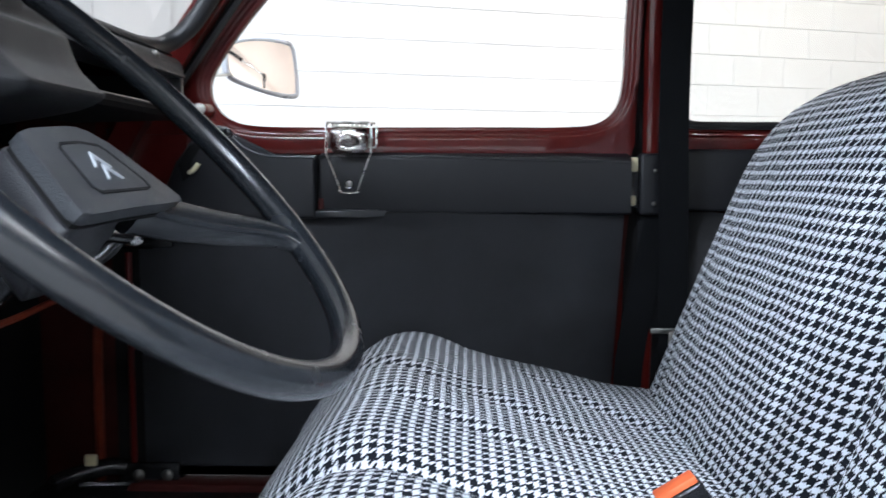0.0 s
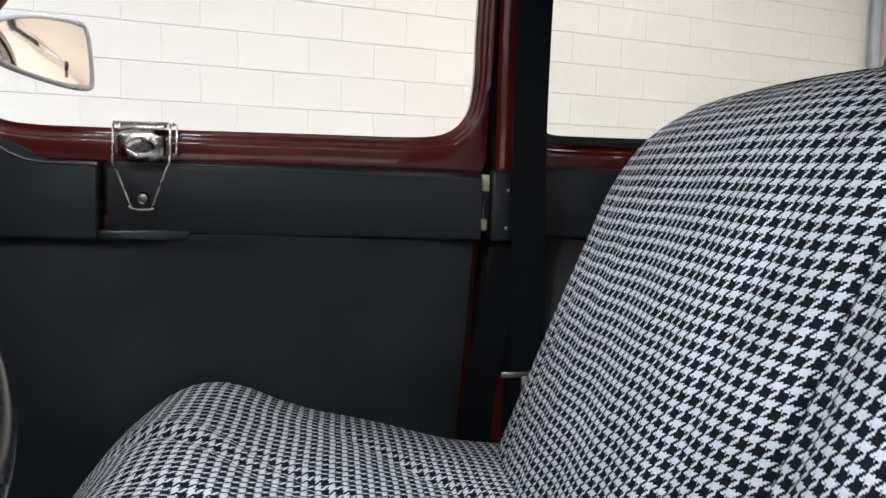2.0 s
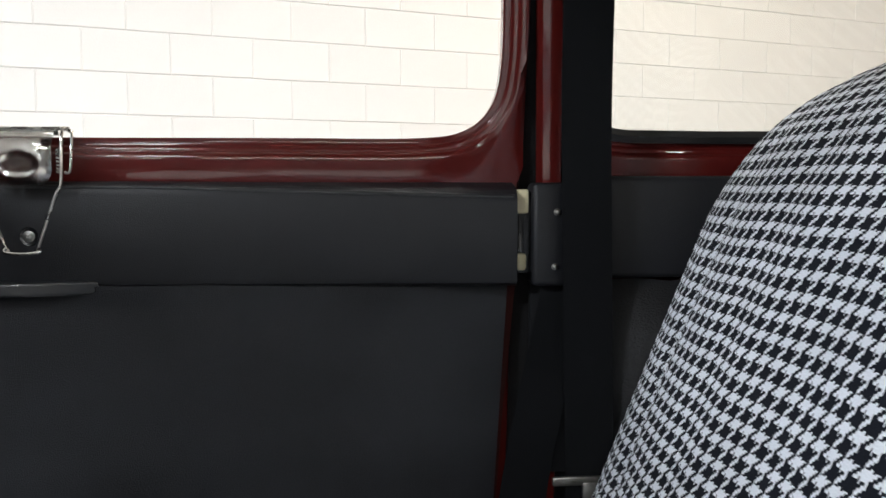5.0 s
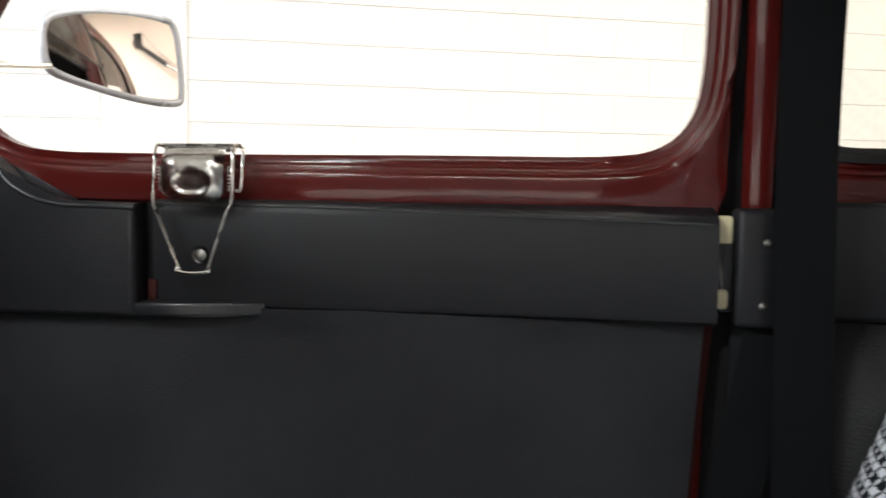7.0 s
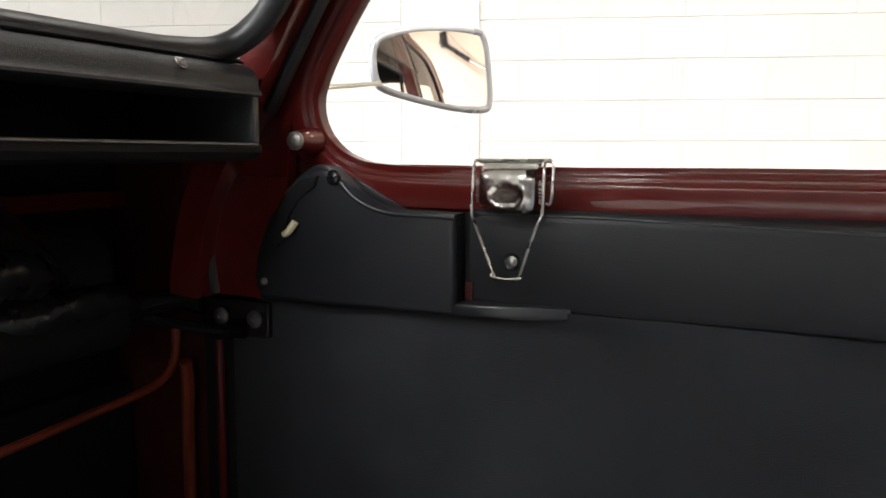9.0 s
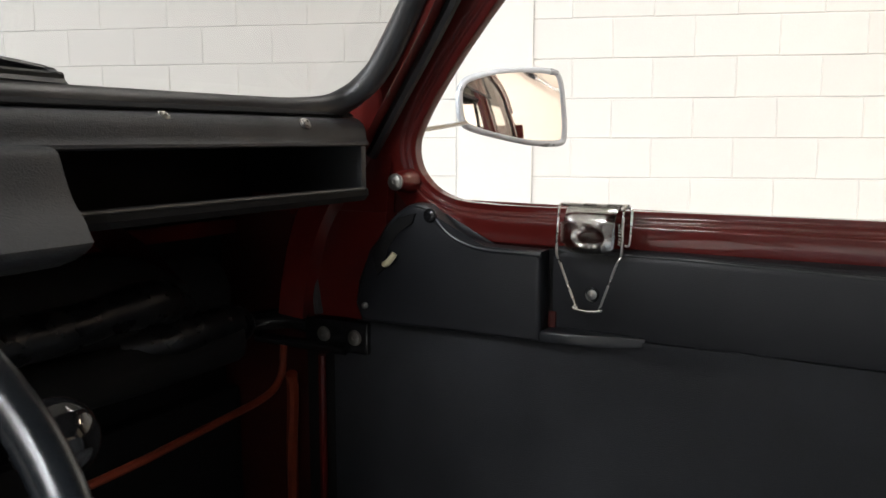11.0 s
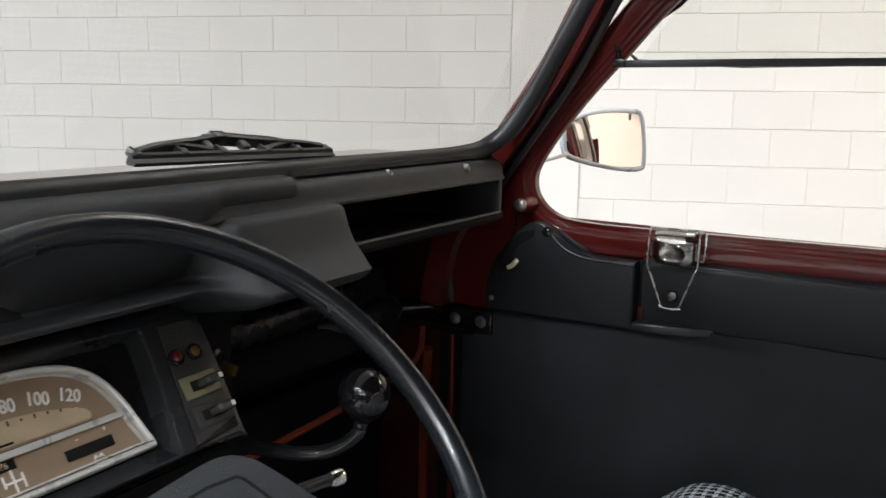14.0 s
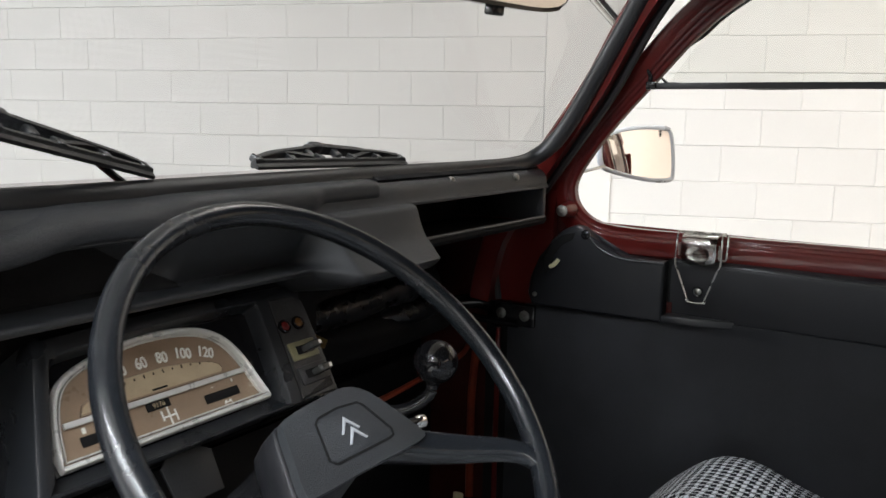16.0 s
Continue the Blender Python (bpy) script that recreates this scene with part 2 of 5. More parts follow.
def part(name, bm, material, parent=None, label="", smooth=True, crease=38):
    """Links a bmesh, given in world metres, as one mesh object under a thing or a part."""
    if parent is not None:
        bmesh.ops.translate(bm, verts=bm.verts, vec=-root_of(parent).location)
    bmesh.ops.recalc_face_normals(bm, faces=bm.faces)
    me = bpy.data.meshes.new(name)
    bm.to_mesh(me)
    bm.free()
    me.materials.append(material)
    if smooth:
        me.shade_smooth()
        me.set_sharp_from_angle(angle=radians(crease))
    ob = new(name, me)
    if parent is not None:
        ob.parent = parent
    if label:
        ob["label"] = label
    return ob


def plain(name, bm, material, label="", category="", kind="", group="", smooth=True):
    """A thing that is one mesh."""
    return tagged(part(name, bm, material, None, "", smooth), label, category, group, kind)


def box(size, m=None, bevel=0.0, segments=2):
    bm = bmesh.new()
    bmesh.ops.create_cube(bm, size=1, matrix=Matrix.Diagonal((*size, 1)))
    if bevel:
        bmesh.ops.bevel(bm, geom=list(bm.edges), offset=bevel, segments=segments, profile=0.5, affect="EDGES")
    if m is not None:
        bm.transform(m)
    return bm


def span(lo, hi, bevel=0.0, segments=2):
    """A box between two corners."""
    lo, hi = Vector(lo), Vector(hi)
    return box(hi - lo, Matrix.Translation((lo + hi) / 2), bevel, segments)


def prism(outline, a, b, bevel=0.0, place=None, segments=2):
    """An outline in the plane, drawn out from a to b along the third axis; place turns it into the world."""
    bm = bmesh.new()
    low = [bm.verts.new((x, y, a)) for x, y in outline]
    high = [bm.verts.new((x, y, b)) for x, y in outline]
    n = len(outline)
    bm.faces.new(low)
    bm.faces.new(high[::-1])
    for k in range(n):
        bm.faces.new((low[k], low[(k + 1) % n], high[(k + 1) % n], high[k]))
    if bevel:
        rim = [e for e in bm.edges if len({v.co.z > (a + b) / 2 for v in e.verts}) == 1]
        bmesh.ops.bevel(bm, geom=rim, offset=bevel, segments=segments, profile=0.5, affect="EDGES")
    if place is not None:
        bm.transform(place)
    return bm


def smooth_line(points, steps=6, closed=False):
    """A Catmull-Rom line through the points."""
    p = [Vector(q) for q in points]
    n, out = len(p), []
    for k in range(n if closed else n - 1):
        if closed:
            a, b, c, d = p[k - 1], p[k], p[(k + 1) % n], p[(k + 2) % n]
        else:
            a, b, c, d = p[max(k - 1, 0)], p[k], p[k + 1], p[min(k + 2, n - 1)]
        for s in range(steps):
            t = s / steps
            out.append(0.5 * (2 * b + (c - a) * t + (2 * a - 5 * b + 4 * c - d) * t * t + (3 * b - a - 3 * c + d) * t ** 3))
    if not closed:
        out.append(p[-1])
    return out


def sweep(line, profile, up, closed=False, open_profile=False):
    """A profile of (sideways, along up) carried along a line. up: one vector, or one for each point."""
    bm = bmesh.new()
    n, rings = len(line), []
    for k, p in enumerate(line):
        a = line[k - 1] if closed or k else p
        b = line[(k + 1) % n] if closed or k < n - 1 else p
        t = (b - a).normalized()
        u = Vector(up[k] if isinstance(up, list) else up)
        side = t.cross(u).normalized()
        u = side.cross(t).normalized()
        rings.append([bm.verts.new(p + side * x + u * y) for x, y in profile])
    m = len(profile)
    for k in range(n if closed else n - 1):
        r, q = rings[k], rings[(k + 1) % n]
        for j in range(m - 1 if open_profile else m):
            bm.faces.new((r[j], r[(j + 1) % m], q[(j + 1) % m], q[j]))
    if not closed and not open_profile:
        bm.faces.new(rings[0])
        bm.faces.new(rings[-1][::-1])
    return bm


def circle(r, n=10, rx=None):
    return [((rx or r) * math.cos(2 * math.pi * k / n), r * math.sin(2 * math.pi * k / n)) for k in range(n)]


def tube(points, r, n=10, steps=6, closed=False, up=(0.13, 0.21, 0.97)):
    return sweep(smooth_line(points, steps, closed) if steps > 1 else [Vector(p) for p in points], circle(r, n), up, closed)


def lathe(profile, place, n=20):
    """(radius, height) pairs spun round the z axis, then set at a pose."""
    bm = bmesh.new()
    rings = []
    for r, z in profile:
        rings.append([bm.verts.new((r * math.cos(2 * math.pi * k / n), r * math.sin(2 * math.pi * k / n), z)) for k in range(n)] if r > 1e-6 else [bm.verts.new((0, 0, z))])
    for a, b in zip(rings, rings[1:]):
        for k in range(n):
            q = [a[k % len(a)], a[(k + 1) % len(a)], b[(k + 1) % len(b)], b[k % len(b)]]
            q = list(dict.fromkeys(q))
            if len(q) > 2:
                bm.faces.new(q)
    bm.transform(place)
    return bm


def facing(at, normal, spin=0):
    """A pose at a place with its z axis along the normal."""
    return Matrix.Translation(at) @ Vector(normal).to_track_quat("Z", "Y").to_matrix().to_4x4() @ pose(0, 0, 0, 0, 0, spin)


def joined(*bms):
    out = bms[0]
    for other in bms[1:]:
        me = bpy.data.meshes.new("join")
        other.to_mesh(me)
        other.free()
        out.from_mesh(me)
        bpy.data.meshes.remove(me)
    return out


def grid(rows, wrap=False):
    """A sheet through rows of points."""
    bm = bmesh.new()
    vs = [[bm.verts.new(p) for p in r] for r in rows]
    for a, b in zip(vs, vs[1:]):
        n = len(a)
        for k in range(n if wrap else n - 1):
            bm.faces.new((a[k], a[(k + 1) % n], b[(k + 1) % n], b[k]))
    return bm


def screw(parent, at, normal, r=0.006, label="", material="steel"):
    """A domed screw head with a slot-like dimple."""
    prof = [(r * 1.35, -0.002), (r * 1.35, 0.0008), (r * 1.05, 0.0012), (r, 0.0025), (r * 0.7, 0.0036), (r * 0.3, 0.0039), (r * 0.22, 0.0025), (0, 0.0025)]
    return part("screw", lathe(prof, facing(at, normal), 14), M[material], parent, label)


def lettering(parent, text, size, place, material, depth=0.0006, name="numeral", weight=0.0):
    """Raised lettering in the built-in font, centred on the pose."""
    cu = bpy.data.curves.new(name, "FONT")
    cu.body, cu.size, cu.align_x, cu.align_y, cu.extrude, cu.offset = text, size, "CENTER", "CENTER", depth, weight
    tmp = bpy.data.objects.new(name, cu)
    scene.collection.objects.link(tmp)
    bpy.context.view_layer.update()
    me = bpy.data.meshes.new_from_object(tmp.evaluated_get(bpy.context.evaluated_depsgraph_get()))
    bpy.data.objects.remove(tmp)
    bm = bmesh.new()
    bm.from_mesh(me)
    bpy.data.meshes.remove(me)
    bm.transform(place)
    return part(name, bm, material, parent, smooth=False)


# ---- garage ----
def wall_slab(name, lo, hi, material, label):
    bm = span(lo, hi)
    bm.transform(Matrix.Translation(WALL_O) @ pose(0, 0, 0, 0, 0, WALL_TURN))
    return plain(name, bm, material, label, "wall" if "wall" in name else name, "structure", smooth=False)


# In the garage's own axes x runs along the block wall and -y into the room.
S0, S1, DEPTH = -8.4, 6.35, 15.0
wall_slab("floor", (S0 - 0.3, -DEPTH - 0.3, -0.2), (S1 + 0.3, 0.3, 0), M["concrete"], "grey concrete garage floor under the car")
wall_slab("ceiling", (S0 - 0.3, -DEPTH - 0.3, CEILING_Z), (S1 + 0.3, 0.3, CEILING_Z + 0.2), M["ceiling"], "plain white garage ceiling")
wall_blocks = wall_slab("wall_blocks", (S0, 0.006, 0), (S1, 0.25, CEILING_Z), M["mortar"], "white painted concrete block wall of a garage")
wall_slab("wall_front", (S0 - 0.25, -DEPTH, 0), (S0, 0.25, CEILING_Z), M["column"], "plain white garage end wall")
wall_slab("wall_rear", (S1, -DEPTH, 0), (S1 + 0.25, 0.25, CEILING_Z), M["plaster"], "warm beige plastered garage wall")
wall_slab("wall_far", (S0, -DEPTH - 0.25, 0), (S1, -DEPTH, CEILING_Z), M["far_paint"], "plain dark grey garage wall opposite the block wall")
column = wall_slab("column", (-0.395, -0.012, 0), (-0.003, 0.004, CEILING_Z), M["column"], "smooth white painted pier in the block wall")
tagged(column, category="pier")
# Downpipe in the corner of the block wall.
pipe_bm = tube([on_wall(6.24, 0.07, 0.0), on_wall(6.24, 0.07, CEILING_Z)], 0.045, 14, 1)
plain("downpipe", pipe_bm, M["pipe"], "grey vertical downpipe in the corner of the wall", "pipe")


# Swing arm on the warm wall behind the car, met only in the wing mirror.
swing = thing("swing_arm", on_wall(6.33, 6.40, 3.20), "black and steel jointed swing arm on a plastered garage wall", "wall arm")
part("wall_plate", box((0.20, 0.05, 0.34), Matrix.Translation(on_wall(6.32, 6.42, 3.18)) @ pose(0, 0, 0, 0, 0, WALL_TURN + 90), 0.01), M["gloss_black"], swing)
part("upper_tube", tube([on_wall(6.28, 6.42, 3.22), on_wall(6.05, 6.37, 3.06), on_wall(5.98, 5.62, 2.56)], 0.055, 12, 1), M["gloss_black"], swing, "black upper tube")
part("lower_tube", tube([on_wall(5.98, 5.66, 2.58), on_wall(5.94, 4.96, 2.16)], 0.032, 12, 1), M["chrome"], swing, "bright steel lower tube")
part("stay_wire", tube([on_wall(6.25, 6.30, 3.40), on_wall(6.0, 5.9, 2.95), on_wall(5.96, 5.2, 2.33)], 0.012, 8, 3), M["wire"], swing)
part("end_block", joined(box((0.14, 0.10, 0.16), Matrix.Translation(on_wall(5.94, 4.96, 2.12)), 0.02), box((0.07, 0.07, 0.20), Matrix.Translation(on_wall(5.94, 4.99, 1.98)), 0.02)), M["gloss_black"], swing, "black end block")


def lamp_unit(s, out, watts, colour, length):
    """A long fluorescent batten on the ceiling with its light."""
    at = on_wall(s, out, CEILING_Z)
    unit = thing("ceiling_light", at, "unseen long white fluorescent batten on the ceiling, lit", "lamp", "battens on the ceiling")
    turn = Matrix.Translation(at) @ pose(0, 0, 0, 0, 0, WALL_TURN)
    part("housing", box((length + 0.1, 0.16, 0.05), turn @ Matrix.Translation((0, 0, -0.025)), 0.01), M["ceiling"], unit)
    part("tube", box((length, 0.1, 0.03), turn @ Matrix.Translation((0, 0, -0.065)), 0.012), TUBE, unit, "lit fluorescent tube")
    li = bpy.data.lights.new("batten", "AREA")
    li.shape, li.size, li.size_y, li.energy, li.color = "RECTANGLE", length, 0.12, watts, colour
    ob = new("batten_lamp", li)
    ob.matrix_world = Matrix.Translation(at - Vector((0, 0, 0.085))) @ pose(0, 0, 0, 0, 0, WALL_TURN)


TUBE = glow("lit_tube", LAMP_C, 12.0)
for lamp in LAMPS:
    lamp_unit(*lamp)


# ---- car shell ----
def side_y(z):
    """Half width of the cabin at a height: the glass leans inwards."""
    return 0.62 - 0.26 * max(0.0, z - 1.0)


MIDDLE = -0.09


def across(y, hand):
    """A place across the car, or its twin on the driver's side."""
    return y if hand > 0 else 2 * MIDDLE - y


def on_side(x, z, inset=0.0, hand=1):
    return Vector((x, across(side_y(z) - inset, hand), z))


car = thing("car", (0.4, -0.09, 0), "dark red small vintage saloon with a black and red cabin", "car")
# Opening of the front side window, run clockwise as seen from the cabin.
WINDOW = [(-0.02, 1.003), (0.25, 1.003), (0.40, 1.003), (0.455, 1.012), (0.483, 1.04), (0.491, 1.085), (0.490, 1.16), (0.488, 1.28), (0.47, 1.39), (0.40, 1.435), (0.25, 1.445),
          (0.14, 1.432), (0.065, 1.402), (-0.004, 1.353), (-0.079, 1.280), (-0.139, 1.221), (-0.195, 1.160), (-0.237, 1.105), (-0.250, 1.072), (-0.243, 1.040), (-0.214, 1.015), (-0.16, 1.005)]


def frame_ring(outline, profile, hand=1, inset=0.0, corner=None, edge=None):
    """A pressed frame round an opening. profile: (outwards from the opening, towards the cabin). corner: the middle and the edges (x, z) of a square corner. edge: the door's rear edge, where the pressing turns in."""
    flat = smooth_line([(x, z, 0) for x, z in outline], 4, True)
    n, rows = len(flat), []
    for k, p in enumerate(flat):
        t = (flat[(k + 1) % n] - flat[k - 1]).normalized()
        out = Vector((t.y, -t.x, 0))
        row = []
        for a, b in profile:
            x, z = p.x + out.x * a, p.y + out.y * a
            if corner and a > 0.022 and x > corner[0] and z < corner[1]:
                # The flat of the pressing runs out into a square lower corner.
                reach = max((x - corner[0]) / (corner[2] - corner[0]), (corner[1] - z) / (corner[1] - corner[3]))
                full = 1 + min(1.0, (a - 0.022) / 0.026) * (min(1.0, a / 0.048) / reach - 1)
                x, z = corner[0] + (x - corner[0]) * full, corner[1] + (z - corner[1]) * full
            if edge and x > edge:
                b -= min(0.012, 0.35 * (x - edge))
                x = edge + 0.10 * (x - edge)
            row.append(on_side(x, z, b + inset, hand))
        rows.append(row)
    rows.append(rows[0])
    bm = grid(rows, True)
    bmesh.ops.remove_doubles(bm, verts=bm.verts, dist=1e-5)
    return bm


DOOR_PROFILE = [(0.0, -0.012), (0.0, 0.0042), (0.0010, 0.0054), (0.0076, 0.0056), (0.0086, 0.0063), (0.0094, 0.0076), (0.0103, 0.0084), (0.0114, 0.0088), (0.0128, 0.0091), (0.0142, 0.0092), (0.0152, 0.0094), (0.0160, 0.0103), (0.0169, 0.0116),
                (0.0179, 0.0124), (0.0192, 0.0129), (0.0208, 0.0132), (0.0228, 0.01345), (0.0255, 0.0136), (0.032, 0.0136), (0.041, 0.0131), (0.048, 0.0112), (0.052, 0.004), (0.053, -0.012)]


def front_door(hand):
    door = thing("front_passenger_door", (0.1, across(0.61, hand), 0.42), "closed dark red front car door with black trim, lower window flap folded up", "car door")
    part("window_frame", frame_ring(WINDOW, DOOR_PROFILE, hand, corner=(0.430, 1.075, 0.523, 0.950), edge=0.517), M["red"], door, "dark red enamelled pressed window frame")
    # Inner steel skin behind the trim.
    skin = [(-0.345, 0.35), (0.47, 0.35), (0.497, 0.70), (0.512, 0.86), (0.515, 0.99), (-0.22, 0.99), (-0.275, 1.05), (-0.345, 1.00)]
    place = Matrix(((1, 0, 0, 0), (0, 0, 1, 0), (0, 1, 0, 0), (0, 0, 0, 1)))
    part("inner_skin", prism(skin, 0.616, 0.632, 0.003, place), M["red_shaded"], door, "dark red inner door skin")
    return door


door = front_door(1)
AX = Matrix(((1, 0, 0, 0), (0, 0, 1, 0), (0, 1, 0, 0), (0, 0, 0, 1)))  # outlines in x and z, drawn out along y

# Upper trim: the pocket in front of the pull, and the long strip behind it.
front_trim = [(-0.058, 0.838), (-0.058, 0.952), (-0.10, 0.953), (-0.135, 0.954), (-0.165, 0.960), (-0.19, 0.973), (-0.207, 0.990), (-0.222, 1.003), (-0.240, 1.005),
              (-0.262, 0.993), (-0.285, 0.972), (-0.308, 0.940), (-0.330, 0.895), (-0.335, 0.862), (-0.325, 0.838)]
part("pull_pocket", prism(front_trim, 0.572, 0.605, 0.0075, AX, 4), M["plastic"], door, "black grained plastic pocket moulding")


def trim_strip():
    rows = []
    for k in range(15):
        x = -0.052 + 0.557 * k / 14
        t = k / 14
        face = 0.600 - 0.010 * min(1, t * 3) - 0.020 * max(0, (t - 0.45) / 0.55) ** 1.5
        top = 0.957 - 0.002 * t
        low = 0.846
        dip = 0.0015 + 0.009 * max(0, (t - 0.3) / 0.7)
        prof = [(0.612, top + 0.001), (face + 0.012, top + 0.001 - 0.7 * dip), (face + 0.005, top - dip), (face + 0.001, top - 0.004 - dip), (face, top - 0.012 - dip), (face - 0.001, 0.91), (face, low + 0.010), (face + 0.002, low + 0.003), (face + 0.007, low), (0.612, low)]
        rows.append([(x, y, z) for y, z in prof])
    bm = grid(rows, True)
    bm.faces.new([v for v in bm.verts][:10])
    bm.faces.new([v for v in bm.verts][-10:])
    return bm


part("trim_strip", trim_strip(), M["plastic"], door, "black grained plastic trim strip")
bead = [(-0.0585, 0.5745, 0.9475), (-0.10, 0.5745, 0.9485), (-0.135, 0.5745, 0.9495), (-0.165, 0.5745, 0.9555), (-0.19, 0.5745, 0.9685), (-0.207, 0.5745, 0.9855), (-0.222, 0.5750, 0.9985), (-0.240, 0.5755, 1.0005), (-0.262, 0.5755, 0.9885), (-0.284, 0.5755, 0.968)]
part("pocket_lip", tube(bead, 0.0036, 10, 5), M["satin"], door, "smooth rounded lip of the pocket moulding")
lip = [(x, 0.600 - 0.010 * min(1, t * 3) - 0.020 * max(0, (t - 0.45) / 0.55) ** 1.5 + 0.0028, 0.957 - 0.002 * t - 0.006 - 0.009 * max(0, (t - 0.3) / 0.7)) for x, t in [(-0.048 + 0.55 * k / 14, k / 14) for k in range(15)]]
part("strip_lip", tube(lip, 0.0026, 10, 2), M["satin"], door, "smooth rounded lip of the trim strip")
# A black plate stands for the shade in the hole behind the pull.
part("pocket_shade", span((-0.060, 0.600, 0.872), (-0.038, 0.6085, 0.952)), M["dark"], door, "black plate for the shaded hole behind the pull")
part("pocket_floor", span((-0.0575, 0.5965, 0.850), (-0.0470, 0.600, 0.874), 0.001), M["red_shaded"], door, "dark red steel at the foot of the hole")
ledge = [(-0.058, 0.570), (-0.050, 0.566), (0.00, 0.573), (0.04, 0.583), (0.068, 0.594), (0.068, 0.606), (-0.058, 0.606)]
part("pull_ledge", prism(ledge, 0.840, 0.8535, 0.003), M["satin"], door, "smooth ledge under the pull")
part("washer", lathe([(0.0050, 0.0), (0.0098, 0.0), (0.0102, 0.0012), (0.0090, 0.0022), (0.0050, 0.0012)], facing((0.0, 0.5975, 0.90), (0, -1, 0)), 18), M["gloss_black"], door, "black cup washer")
screw(door, (0.0, 0.5965, 0.90), (0, -1, 0), 0.0045)
screw(door, (0.462, 0.597, 0.9455), (0, -0.5, 0.86), 0.0042)
screw(door, (-0.213, 0.570, 0.990), (0, -1, 0), 0.007, material="gloss_black")
screw(door, (-0.317, 0.570, 0.861), (0, -1, 0), 0.0035)
part("screw_boss", lathe([(0, 0), (0.017, 0), (0.0145, 0.020), (0.0120, 0.033), (0.0100, 0.0355), (0, 0.036)], facing((-0.262, 0.602, 1.033), (0, -1, 0)), 18), M["red"], door, "dark red boss at the foot of the window frame")
screw(door, (-0.262, 0.564, 1.033), (0, -1, 0), 0.0085)


def door_card():
    rows = []
    for k in range(73):
        x = -0.335 + (0.835 * k / 72)
        t = k / 72
        rear = 0.006 * max(0, t - 0.9) / 0.1
        row = []
        for j in range(57):
            s = j / 56
            z = 0.848 - 0.495 * s
            bulge = 0.010 * math.sin(math.pi * min(1, s * 1.05)) * math.sin(math.pi * min(1, t)) ** 0.5
            swell = 0.007 * math.exp(-((s - 0.005) / 0.03) ** 2) * (math.exp(-((x - 0.11) / 0.09) ** 2) + 0.6 * math.exp(-((x - 0.36) / 0.08) ** 2))
            front = -0.055 * min(1, s / 0.12) * max(0, 1 - t / 0.12)
            row.append((x + front + (-0.03 * s * max(0, t - 0.6) / 0.4), 0.598 - bulge - swell + rear, z))
        rows.append(row)
    bm = grid(rows)
    bmesh.ops.solidify(bm, geom=list(bm.faces), thickness=-0.006)
    return bm


part("door_card", door_card(), M["vinyl"], door, "black slightly bulged door card")
# Latch at the rear edge.
latch = part("latch", span((0.507, 0.585, 0.858), (0.523, 0.607, 0.946), 0.002), M["gloss_black"], door, "black door latch with cream bushes")
part("bush", span((0.505, 0.580, 0.922), (0.519, 0.600, 0.948), 0.003), M["cream"], latch)
part("bush", span((0.505, 0.581, 0.861), (0.517, 0.600, 0.880), 0.004), M["cream"], latch)
# Folded flap: hinge rail, upper pane and the flap behind it.
rail_pts = [on_side(-0.083, 1.268, 0.004), on_side(0.15, 1.2675, 0.004), on_side(0.488, 1.265, 0.004)]
part("flap_rail", sweep(rail_pts, [(-0.005, -0.0055), (0.005, -0.0055), (0.006, 0), (0.005, 0.0055), (-0.005, 0.0055), (-0.006, 0)], (0, 0, 1)), M["rubber"], door, "black rubber window hinge rail")
part("rail_bracket", joined(span((-0.098, 0.535, 1.262), (-0.080, 0.548, 1.276), 0.002), tube([(-0.094, 0.545, 1.27), (-0.09, 0.536, 1.285), (-0.094, 0.533, 1.297)], 0.004, 8, 4)), M["gloss_black"], door)


def pane(outline, name, material, parent, inset, hand=1):
    bm = bmesh.new()
    bm.faces.new([bm.verts.new(on_side(x, z, inset, hand)) for x, z in outline])
    ob = part(name, bm, material, parent, smooth=False)
    ob.visible_shadow = False
    return ob


UPPER = [(-0.083, 1.268), (0.489, 1.266), (0.488, 1.28), (0.47, 1.39), (0.40, 1.435), (0.25, 1.445), (0.14, 1.432), (0.065, 1.402), (-0.004, 1.353)]
pane(UPPER, "upper_pane", M["flap"], door, -0.004)
FLAP = [(-0.078, 1.274), (0.486, 1.272), (0.485, 1.30), (0.468, 1.395), (0.40, 1.44), (0.25, 1.452), (0.135, 1.438), (0.06, 1.408), (-0.01, 1.357)]
pane(FLAP, "flap_pane", M["flap"], door, -0.050)
flap_line = [on_side(p.x, p.y, -0.050) for p in smooth_line([(x, z, 0) for x, z in FLAP], 3, True)]
part("flap_edge", sweep(flap_line, circle(0.0035, 6), (0, 1, 0), True), M["rubber"], door, "thin black edge of the folded flap")

# Pillars, grooves and rubber.
part("outer_skin", prism([(-0.36, 0.40), (0.505, 0.40), (0.515, 0.86), (0.515, 1.0), (-0.25, 1.0), (-0.36, 1.03)], 0.634, 0.660, 0.006, AX), M["red"], door)
A_LINE = [(-0.446, 0.580, 0.838), (-0.436, 0.580, 0.90), (-0.410, 0.580, 0.98), (-0.340, 0.568, 1.08), (-0.270, 0.545, 1.165), (-0.185, 0.518, 1.27), (-0.105, 0.488, 1.39), (-0.04, 0.465, 1.455), (0.06, 0.44, 1.50)]


def mirrored(points, hand):
    return [(x, across(y, hand), z) for x, y, z in points]


